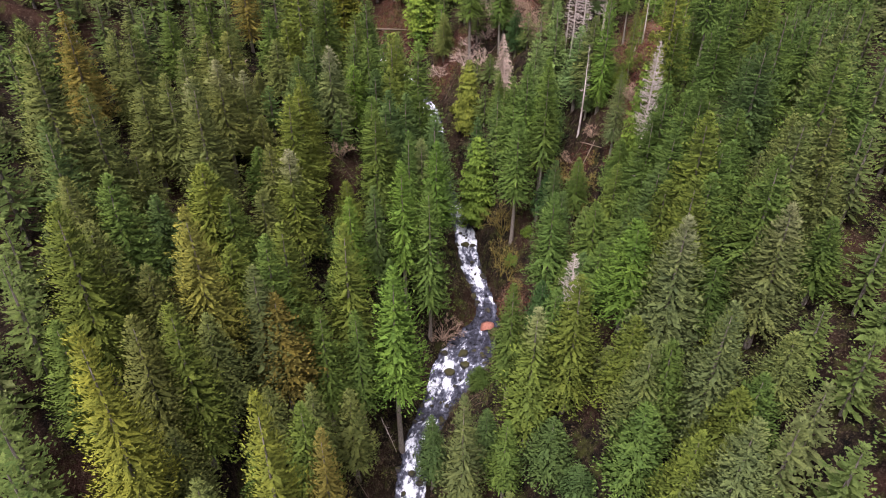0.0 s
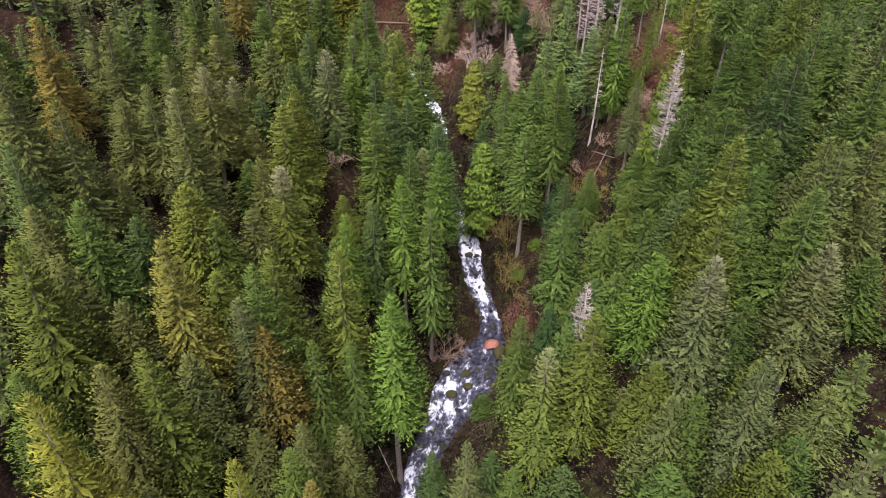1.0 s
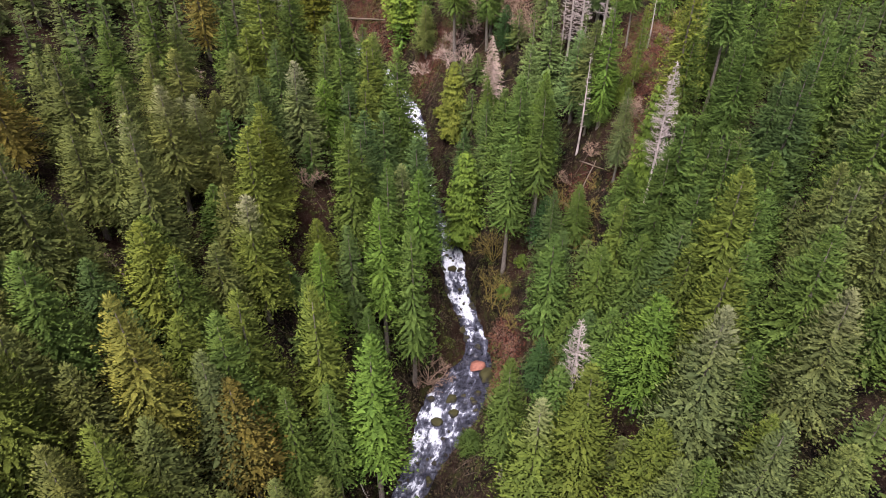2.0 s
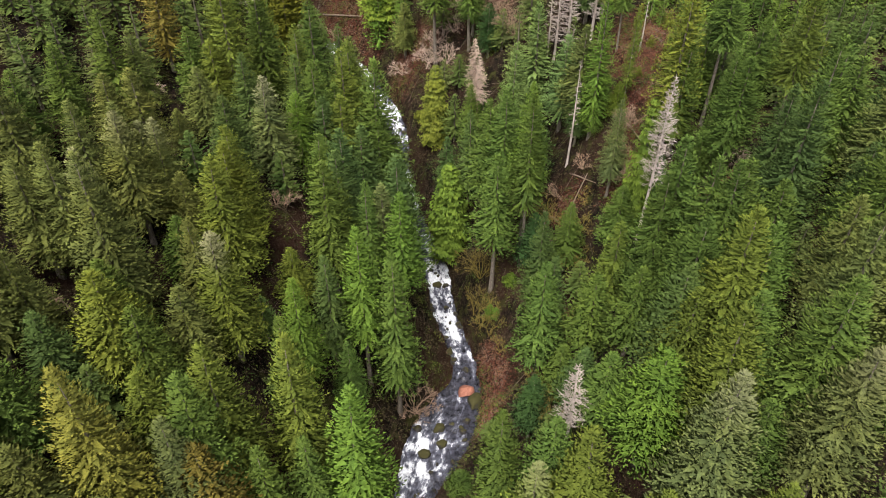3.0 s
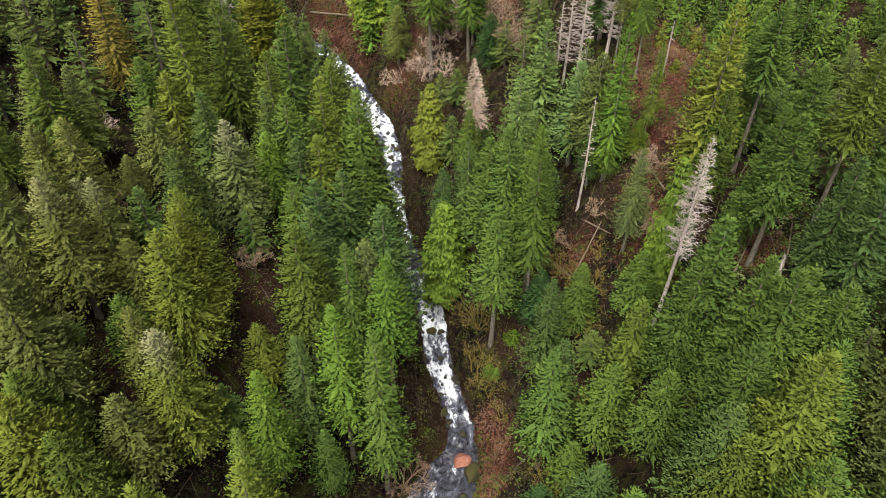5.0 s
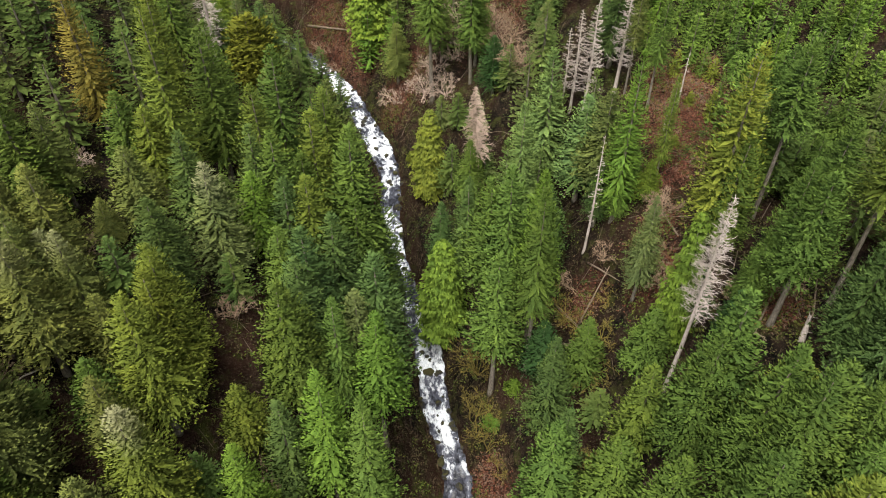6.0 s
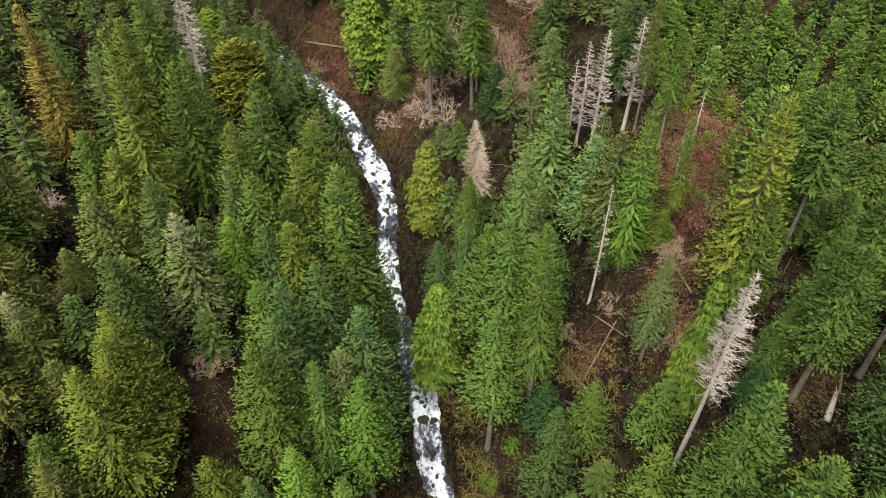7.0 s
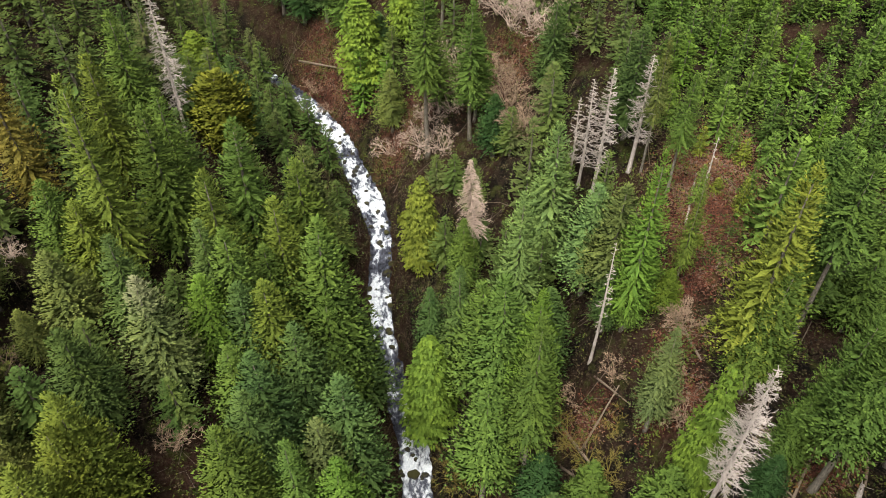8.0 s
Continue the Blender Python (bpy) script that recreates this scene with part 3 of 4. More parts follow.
tree(13.3, 78.6, 48.4, "yellow", 6.0, crest=0.4)
tree(18.6, 79.0, 54.0, "yellow", 6.2)
tree(36.7, 79.5, 56.7, "green")
tree(-34.1, 82.0, 63.0, "gold", 6.2)
tree(-15.0, 82.7, 27.6, "olive")
tree(32.6, 82.7, 67.1, "yellow", 6.5)
tree(42.7, 83.1, 70.2, "green")
tree(-27.3, 84.5, 51.3, "pale")
tree(26.9, 84.6, 59.1, "fresh", 6.4)
tree(-49.9, 84.7, 65.9, "olive")
tree(-25.0, 84.7, 46.0, "orange")
tree(-1.9, 85.0, 18.5, "blue")
tree(36.0, 86.0, 65.7, "green")
tree(-45.0, 86.3, 65.4, "green")
tree(-19.4, 88.3, 39.8, "green")
tree(-26.0, 88.7, 53.6, "green")
tree(-52.4, 88.8, 72.1, "blue")
tree(10.8, 88.8, 44.5, "green")
tree(53.5, 89.0, 65.0, "olive")
tree(48.0, 89.9, 72.4, "olive")
tree(32.0, 91.4, 61.3, "yellow")
tree(35.9, 92.2, 71.7, "yellow", 6.0)
tree(-14.5, 92.5, 35.6, "green")
tree(53.6, 92.9, 72.0, "olive")
tree(24.6, 93.2, 49.0, "green")
tree(31.3, 93.6, 62.8, "blue")
tree(39.8, 93.9, 65.7, "green")
tree(-8.0, 94.2, 43.4, "fresh", 0, "tall")
tree(-24.9, 94.7, 51.7, "yellow")
tree(50.0, 97.0, 69.0, "olive")
tree(34.0, 98.0, 66.0, "green")
tree(-15.9, 98.6, 48.7, "yellow", 6.0)
tree(6.8, 99.0, 16.0, "green")
tree(-57.0, 99.3, 80.8, "olive")
tree(-33.9, 100.0, 53.3, "green")
tree(43.5, 100.0, 63.0, "green")
tree(23.7, 100.9, 41.2, "blue")
tree(-51.9, 101.0, 71.5, "olive")
tree(-37.6, 101.0, 58.3, "yellow", 6.4)
tree(56.2, 101.7, 77.2, "green")
tree(38.3, 102.9, 70.0, "green")
tree(17.6, 103.1, 33.3, "dark")
tree(40.0, 103.7, 69.5, "green")
tree(-48.6, 104.0, 59.0, "olive")
tree(45.2, 104.3, 66.0, "green")
tree(-17.6, 104.4, 45.8, "green")
tree(-39.0, 105.8, 55.7, "green")
tree(37.9, 107.0, 67.7, "green")
tree(49.8, 111.2, 75.2, "blue")
tree(-39.5, 111.2, 68.1, "olive")
tree(-26.2, 111.6, 54.8, "yellow", 6.0, crest=0.8)
tree(-17.0, 113.8, 43.9, "fresh")
tree(35.5, 115.0, 60.0, "green")
tree(-41.6, 115.2, 66.1, "olive", crest=0.5)
tree(20.4, 115.7, 43.6, "green")
tree(63.6, 116.1, 76.1, "olive")
tree(37.3, 116.2, 64.7, "green")
tree(-50.3, 116.3, 64.0, "olive")
tree(-46.2, 116.7, 66.2, "olive")
tree(50.5, 117.8, 71.0, "blue", 0, "tall")
tree(54.9, 118.4, 77.4, "green")
tree(22.4, 118.5, 42.3, "blue")
tree(-61.3, 119.7, 75.4, "orange")
tree(-2.8, 120.1, 43.2, "green")
tree(-13.2, 121.5, 41.4, "blue")
tree(-7.9, 121.8, 46.5, "fresh", 0, "tall")
tree(-27.4, 123.2, 59.1, "yellow")
tree(-53.4, 124.5, 72.1, "olive")
tree(-40.7, 127.6, 64.0, "olive", crest=0.5)
tree(48.5, 127.7, 70.0, "green", 0, "tall")
tree(-46.4, 128.1, 65.7, "olive")
tree(-26.8, 128.2, 58.1, "yellow")
tree(56.0, 129.1, 78.7, "yellow", 4.4, "high")
tree(22.4, 129.2, 42.5, "blue")
tree(34.6, 129.7, 47.0, "green")
tree(-34.8, 130.3, 51.7, "olive")
tree(-26.5, 130.7, 59.4, "yellow")
tree(46.0, 130.9, 57.9, "green", 3.0)
tree(48.2, 131.2, 69.2, "green", 4.0)
tree(51.2, 131.7, 73.8, "green", 4.0, "high")
tree(37.7, 131.7, 61.5, "cedar", 3.3, "cedar")
tree(-13.0, 131.9, 51.7, "green")
tree(-1.3, 132.1, 45.0, "fresh", 0, "tall")
tree(-37.7, 133.2, 59.5, "olive", crest=0.5)
tree(-6.9, 133.7, 46.5, "green")
tree(-43.1, 133.9, 61.9, "olive")
tree(-40.7, 135.4, 57.8, "olive", crest=0.4)
tree(-11.6, 137.3, 50.2, "blue")
tree(-44.8, 137.7, 64.7, "olive")
tree(-28.0, 137.8, 60.4, "blue")
tree(-41.2, 138.9, 64.8, "olive")
tree(22.9, 139.0, 34.6, "dark")
tree(-4.6, 139.4, 41.6, "pale")
tree(45.0, 140.2, 66.2, "green", 4.3)
tree(-52.3, 141.0, 68.0, "green")
tree(35.7, 141.1, 55.9, "pale", 3.3)
tree(21.2, 141.5, 57.7, "green", 4.4, "tall")
tree(-11.1, 141.8, 51.4, "blue")
tree(15.9, 142.1, 45.2, "green", 0, "tall")
tree(44.2, 142.4, 76.9, "bright", 5.2)
tree(-1.9, 143.3, 45.0, "blue")
tree(-15.0, 145.2, 48.6, "green")
tree(21.7, 145.9, 56.8, "fresh", 4.4, "tall")
tree(-23.1, 146.2, 59.1, "pale", crest=0.7)
tree(52.1, 146.4, 74.9, "green", 4.4, "high")
tree(-38.4, 146.9, 53.1, "olive", 3.0)
tree(58.9, 148.0, 60.2, "green")
tree(-47.0, 148.0, 70.0, "green")
tree(51.0, 149.0, 66.0, "green")
tree(-8.0, 149.6, 47.0, "blue")
tree(-34.7, 150.7, 58.7, "olive")
tree(-27.0, 151.0, 60.9, "blue")
tree(-44.6, 152.0, 65.0, "olive", 4.0)
tree(18.2, 152.1, 52.8, "green", 0, "tall")
tree(-11.5, 152.5, 51.6, "yellow")
tree(-14.7, 152.8, 51.3, "blue")
tree(-19.3, 153.2, 52.0, "fresh")
tree(34.5, 154.1, 69.8, "fresh", 4.0)
tree(-46.0, 154.3, 61.0, "yellow", 3.5)
tree(15.7, 155.4, 48.4, "green", 0, "tall")
tree(65.9, 156.2, 60.5, "green")
tree(40.8, 156.4, 64.7, "yellow", 1.9)
tree(-16.4, 157.3, 56.1, "green")
tree(-5.3, 157.9, 43.1, "green")
tree(-19.5, 158.1, 56.8, "blue")
tree(-33.7, 158.2, 60.0, "yellow")
tree(52.2, 159.9, 66.8, "young", 0, "young")
tree(-37.6, 160.0, 61.5, "green")
tree(33.2, 160.2, 60.2, "olive")
tree(8.7, 160.6, 30.8, "cedar", 0, "cedar")
tree(-5.5, 161.1, 54.2, "green")
tree(-13.3, 162.0, 49.0, "green")
tree(-1.9, 162.1, 35.8, "blue")
tree(-31.1, 161.2, 75.2, "yellow", 5.0)
tree(-19.7, 164.5, 59.6, "yellow")
tree(60.5, 165.0, 64.0, "green")
tree(-11.8, 165.1, 54.4, "yellow")
tree(31.3, 165.5, 55.9, "mint")
tree(50.7, 166.1, 56.2, "bright", 1.2, "young")
tree(21.7, 166.1, 54.2, "mint")
tree(51.6, 166.9, 58.3, "young", 1.5, "young")
tree(13.2, 166.9, 39.5, "blue")
tree(45.0, 167.4, 57.5, "young", 1.3, "young")
tree(-26.7, 168.6, 66.4, "green")
tree(-44.5, 169.2, 74.4, "orange", 4.6)
tree(8.7, 170.9, 30.7, "blue")
tree(42.3, 171.0, 69.0, "green", 2.7, "tall")
tree(56.0, 173.2, 58.3, "young", 0, "young")
tree(63.4, 174.5, 62.2, "young", 0, "young")
tree(-18.1, 175.6, 59.7, "green")
tree(51.9, 176.1, 58.2, "young", 1.4, "young")
tree(47.8, 177.2, 56.6, "bright", 1.3, "young")
tree(59.9, 177.6, 61.9, "young", 0, "young")
tree(27.3, 177.8, 57.1, "mint", 6.6)
tree(-28.3, 177.9, 63.0, "green")
tree(40.3, 178.0, 70.0, "olive", 2.3, "tall")
tree(-35.7, 177.2, 68.5, "yellow", 5.2)
tree(50.9, 180.0, 61.5, "young", 0, "young")
tree(-11.9, 181.6, 48.2, "yellow")
tree(68.8, 181.9, 64.6, "young", 0, "young")
tree(55.0, 183.4, 62.3, "young", 0, "young")
tree(38.6, 184.4, 68.4, "blue")
tree(-11.7, 187.1, 46.3, "olive")
tree(-38.2, 192.9, 66.9, "green")
tree(-26.3, 196.8, 54.2, "golden", 0, "broad")
tree(7.0, 190.5, 37.5, "golden", 4.6, "cedar")
tree(-24.3, 200.9, 54.9, "blue")
tree(20.1, 200.9, 47.1, "dark")
tree(30.0, 206.0, 62.0, "blue")
tree(16.3, 210.0, 60.0, "green", 0, "tall")
tree(17.3, 212.5, 53.5, "green")
tree(8.0, 214.0, 63.0, "green", 0, "tall")
tree(0.2, 226.1, 37.2, "olive")
tree(-38.4, 226.2, 45.9, "cedar", 0, "cedar")
tree(-0.5, 230.0, 38.0, "fresh", 0, "young")
tree(-7.0, 243.0, 46.0, "cedar", 0, "cedar")
tree(-3.0, 246.0, 40.0, "blue")
tree(-23.0, 265.5, 47.0, "dark")
tree(-17.0, 262.5, 49.0, "blue")
tree(-29.0, 270.5, 51.0, "dark")
tree(-11.5, 257.5, 53.0, "green")
tree(-35.0, 277.0, 52.0, "dark")
tree(0.5, 256.0, 62.0, "green", 0, "tall")
tree(11.0, 237.0, 64.0, "green", 0, "tall")
tree(19.0, 234.0, 68.0, "olive", 0, "tall")
tree(33.0, 226.0, 70.0, "green")
tree(4.0, 244.0, 56.0, "cedar", 0, "cedar")
tree(-7.0, 238.5, 34.0, "fresh", 0, "young")


# small trees of the understorey beside the clearing and along the banks
tree(36.6, 156.2, 53.5, "green", 2.8)
tree(38.6, 153.4, 52.5, "cedar", 2.6)
tree(34.8, 154.0, 50.0, "green", 2.6)
tree(32.4, 156.0, 50.0, "blue", 3.0)
tree(48.6, 170.0, 53.0, "bright", 1.2, "young")
tree(53.1, 174.4, 56.5, "bright", 1.5, "young")
tree(44.0, 160.5, 51.5, "bright", 1.1, "young")
tree(6.0, 197.5, 21.0, "bright", 2.6, "broad")
tree(4.2, 203.0, 17.5, "golden", 2.4, "broad")
tree(15.4, 137.6, 13.0, "fresh", 1.5, "young")
tree(16.4, 136.4, 12.6, "fresh", 1.4, "young")
tree(19.4, 139.5, 16.5, "fresh", 1.9, "young")
tree(43.6, 128.0, 52.0, "dark", 2.6)
tree(41.0, 133.5, 51.0, "dark", 2.6)


# ---- the rest of the forest ----
CLEAR = [(44, 157, 7), (46, 164, 9), (48, 171, 9), (51, 178, 6), (35, 180, 4.5), (38, 175, 3.5), (30, 148, 6), (27, 150, 4), (39, 152, 4), (34, 136, 3), (46, 126, 4), (54, 132, 4), (-20, 137, 4), (-48, 110, 4), (-44, 126, 3),
         (-41, 143, 4), (-20, 120, 4), (-45, 95, 3), (14, 120, 5), (13, 131, 5), (-16, 251, 6), (-6, 246, 4), (1, 226, 6), (6, 217, 5), (23, 207, 5), (25, 222, 4),
         (40.5, 153, 3), (39.4, 148, 3), (38.6, 143, 2.5), (44.5, 151, 3.2), (37, 125.5, 5), (15.5, 186, 4), (-36, 141, 3.5), (43, 122, 3.5), (50, 129, 3), (28, 213, 5), (20, 217, 5), (33, 217, 4), (17, 222, 5), (53, 138.7, 4), (56, 134.5, 4), (52, 126, 4), (-33, 192, 5)]


def fill_forest():
    """Stands the unmarked trees between the known ones, no taller than the canopy about them."""
    rng = random.Random(5)
    known = np.array(TREES)
    spots = []
    for _ in range(20000):
        x, y = rng.uniform(-150, 150), rng.uniform(4, 345)
        if abs(x) > 42 + 0.48 * y or y > 310 - 1.2 * max(0, abs(x) - 20):
            continue
        spots.append((x, y))
    d, side, level = from_creek([s[0] for s in spots], [s[1] for s in spots])
    gz = ground_z([s[0] for s in spots], [s[1] for s in spots])
    placed = [(t[0], t[1]) for t in TREES]
    grid = {}

    def close(x, y, gap):
        i, j = int(x // 6), int(y // 6)
        return any(math.hypot(x - a, y - b) < gap for p in (-1, 0, 1) for q in (-1, 0, 1) for a, b in grid.get((i + p, j + q), ()))

    for x, y in placed:
        grid.setdefault((int(x // 6), int(y // 6)), []).append((x, y))
    out = []
    for (x, y), dd, sd, g in zip(spots, d, side, gz):
        if dd < (9.5 if sd > 0 else 4.0 if y > 150 else 5.5) or any(math.hypot(x - a, y - b) < r for a, b, r in CLEAR) or close(x, y, 2.7 if (sd > 0 and x > 44 and 150 < y) else 6.2):
            continue
        r2 = (known[:, 0] - x) ** 2 + (known[:, 1] - y) ** 2
        near = np.argsort(r2)[:4]
        w = 1 / (r2[near] + 4)
        gk = float((w * KNOWN_TOPS[near]).sum() / w.sum())
        young = sd > 0 and x > 44 and dd > 38 and 160 < y < 300
        height = rng.uniform(5.5, 9.0) * (0.7 if math.hypot(x - 47, y - 168) < 13 else 1.0) if young else min(rng.uniform(17, 27), max(7.0, gk * rng.uniform(0.55, 0.86)))
        grid.setdefault((int(x // 6), int(y // 6)), []).append((x, y))
        out.append((x, y, g, height, young))
    for (x, y), dd, sd, g in zip(spots[::-1], d[::-1], side[::-1], gz[::-1]):
        if dd < 7 or (x > 10 and y > 186 and rng.random() < 0.5) or any(math.hypot(x - a, y - b) < r for a, b, r in CLEAR) or close(x, y, 5.4) or (x > 44 and 150 < y) or abs(x) > 75 or not 40 < y < 240:
            continue
        grid.setdefault((int(x // 6), int(y // 6)), []).append((x, y))
        out.append((x, y, g, rng.uniform(5, 11), False))
    return out


KNOWN_TOPS = np.array([t[2] for t in TREES]) - ground_z([t[0] for t in TREES], [t[1] for t in TREES])
FILL = fill_forest()


def tone_at(x, y, rng):
    """The west slope is more olive and yellow, the east greener and cooler."""
    p = rng.random()
    if x < -30 and y > 180:
        return "dark" if p < 0.45 else "blue" if p < 0.75 else "green"
    if x < -20:
        return "olive" if p < 0.38 else "yellow" if p < 0.55 else "green" if p < 0.85 else "blue"
    # farther up, paler tones are picked, for pale trees and for haze
    if y > 175:
        return "pale" if p < 0.34 else "olive" if p < 0.55 else "fresh" if p < 0.8 else "green"
    return "green" if p < 0.5 else "blue" if p < 0.78 else "olive" if p < 0.9 else "yellow"


def stand_fill():
    rng = random.Random(8)
    near = sorted([s for s in FILL if s[3] > 11 or s[4]], key=lambda s: abs(s[0]) * 0.7 + (0.35 * (125 - s[1]) if s[1] < 125 else 0.8 * (s[1] - 125)))
    budget = 296 - len(TREES)
    young_left = 210
    rest = [s for s in FILL if s[3] <= 11 and not s[4]]
    for x, y, g, h, young in near:
        if young and young_left > 0:
            young_left -= 1
            tree(x, y, g + h, rng.choice(["young", "young", "fresh", "green"]), 0, "young")
        elif not young and budget > 0:
            budget -= 1
            tree(x, y, g + h, tone_at(x, y, rng), marked=False)
        else:
            rest.append((x, y, g, h, young))
    low = []
    for i in range(5):
        s = crown_shape(24.0, 4.5, 0.15, 17, 8, 6, 50 + i, "fir", 1.6, body=0.10)
        t = Shape()
        t.tube([(0, 0, -1), (0, 0, 12), (0, 0, 22)], [0.35, 0.25, 0.05], 5, False)
        low.append((s.v, np.arange(len(s.v)).reshape(-1, 3), np.array(t.v), t.f))
    vs, fs, pick, n = [], [], [], 0
    for x, y, g, h, young in rest:
        cv, cf, tv, tf = low[rng.randrange(5)]
        w = rng.uniform(0, 6.28)
        sc = h / 24.0
        sr = (0.095 * h + 3.0) / 4.5 * rng.uniform(0.9, 1.1) if not young else (0.17 * h + 0.5) / 4.5
        rot = np.array([[math.cos(w) * sr, -math.sin(w) * sr, 0], [math.sin(w) * sr, math.cos(w) * sr, 0], [0, 0, sc]])
        for v, f, k in ((cv, cf.tolist(), 0), (tv, tf, 1)):
            vs.append(v @ rot.T + np.array([x, y, g]))
            fs += [tuple(i + n for i in q) for q in f]
            pick += [k] * len(f)
            n += len(v)
    me = mesh_of("far_forest", np.vstack(vs), fs, [FAR_NEEDLES, BARK], False, pick)
    tagged(new("far_forest", me), "dense far fir forest on the valley slopes", "forest", kind="stuff")


stand_fill()


# ---- undergrowth ----

def undergrowth():
    rng = random.Random(12)
    pts = [(rng.uniform(-62, 72), rng.uniform(72, 285)) for _ in range(34000)]
    for a, b, r in RED:
        pts += [(a + rng.gauss(0, 0.6 * r), b + rng.gauss(0, 0.6 * r)) for _ in range(int(13.0 * r * r))]
    d, side, level = from_creek([p[0] for p in pts], [p[1] for p in pts])
    g = ground_z([p[0] for p in pts], [p[1] for p in pts])
    s, q, red = Shape(), Shape(), Shape()
    for (x, y), dd, z in zip(pts, d, g):
        if dd < 0.6 or dd > 70:
            continue
        green = rng.random() < 0.30 + 0.9 * noise.noise(Vector((0.14 * x, 0.14 * y, 3))) - (0.15 if dd < 9 else 0)
        rust = not green and any(math.hypot(x - a, y - b) < r * rng.uniform(0.5, 1.2) for a, b, r in RED)
        bank = dd < 14 or rust or y > 235
        if not bank and rng.random() < 0.4:
            continue
        to = q if green else red if rust else s
        reach = rng.uniform(0.45, 1.2) * (1.25 if green else 1.0)
        for k in range(13 if green else 10):
            w, out = rng.uniform(0, 6.28), reach * math.sqrt(rng.random())
            px, py = x + out * math.cos(w), y + out * math.sin(w)
            pz = z + 0.04 + 0.95 * reach * (1 - (out / reach) ** 2) * rng.uniform(0.2, 1.0)
            turn, ln, up = w + rng.uniform(-0.9, 0.9), rng.uniform(0.16, 0.42), rng.uniform(-0.5, 0.6)
            dx, dy, wd = math.cos(turn), math.sin(turn), 0.3 * ln
            a = len(to.v)
            to.v += [(px - dy * wd, py + dx * wd, pz + 0.2 * wd), (px + dy * wd, py - dx * wd, pz - 0.2 * wd), (px + dx * ln, py + dy * ln, pz + up * ln)]
            to.f.append((a, a + 1, a + 2))
    tagged(new("bracken", s.mesh("bracken", BRACKEN)), "dull brown autumn bracken and low scrub", "undergrowth", kind="stuff")
    tagged(new("red_bracken", red.mesh("red_bracken", RED_BRACKEN)), "rust-red dead bracken on open ground", "undergrowth", kind="stuff")
    tagged(new("green_shrubs", q.mesh("green_shrubs", SALAL)), "low green shrubs on the forest floor", "undergrowth", kind="stuff")


undergrowth()


def deadfall():
    """Dead sticks and thin poles that lie about the slopes, bent over the lumps of the ground."""
    rng = random.Random(77)
    s = Shape()
    spots = [(rng.uniform(-60, 68), rng.uniform(80, 275)) for _ in range(1800)]
    for a, b, r in RED:
        spots += [(a + rng.gauss(0, 0.6 * r), b + rng.gauss(0, 0.6 * r)) for _ in range(int(0.5 * r * r))]
    d = from_creek([p[0] for p in spots], [p[1] for p in spots])[0]
    for (x, y), dd in zip(spots, d):
        if dd < 1.0 or dd > 65:
            continue
        w, ln = rng.uniform(0, 6.28), rng.uniform(0.8, 2.4) if rng.random() < 0.8 else rng.uniform(3, 6)
        ends = [(x + math.cos(w) * ln * k, y + math.sin(w) * ln * k) for k in (-0.5, 0, 0.5)]
        zs = ground_z([e[0] for e in ends], [e[1] for e in ends])
        r = 0.018 + 0.010 * ln
        s.tube([(e[0], e[1], float(z) + r + rng.uniform(0.0, 0.25)) for e, z in zip(ends, zs)], [r, r * 0.85, r * 0.45], 4, False)
    tagged(new("deadfall", s.mesh("deadfall", STICKS)), "grey-brown dead sticks strewn over the slopes", "deadfall", kind="stuff")


deadfall()


def bank_brush():
    """Leafless stems that crowd the foot of both banks."""
    rng = random.Random(31)
    pts = [(rng.uniform(-40, 35), rng.uniform(80, 275)) for _ in range(14000)]
    d, side, level = from_creek([p[0] for p in pts], [p[1] for p in pts])
    g = ground_z([p[0] for p in pts], [p[1] for p in pts])
    s = Shape()
    for (x, y), dd, z in zip(pts, d, g):
        if not 0.3 < dd < 11 or noise.noise(Vector((0.25 * x, 0.25 * y, 8))) < -0.15:
            continue
        tall = rng.uniform(0.7, 2.0)
        for k in range(9):
            w, out = rng.uniform(0, 6.28), rng.uniform(0.1, 0.9) * tall
            a = len(s.v)
            wd = 0.035
            dx, dy = math.cos(w), math.sin(w)
            s.v += [(x - dy * wd, y + dx * wd, z - 0.1), (x + dy * wd, y - dx * wd, z - 0.1), (x + dx * out, y + dy * out, z + tall * rng.uniform(0.5, 1.0))]
            s.f.append((a, a + 1, a + 2))
    tagged(new("bank_brush", s.mesh("bank_brush", BRUSH)), "dark leafless brush on the creek banks", "undergrowth", kind="stuff")


bank_brush()


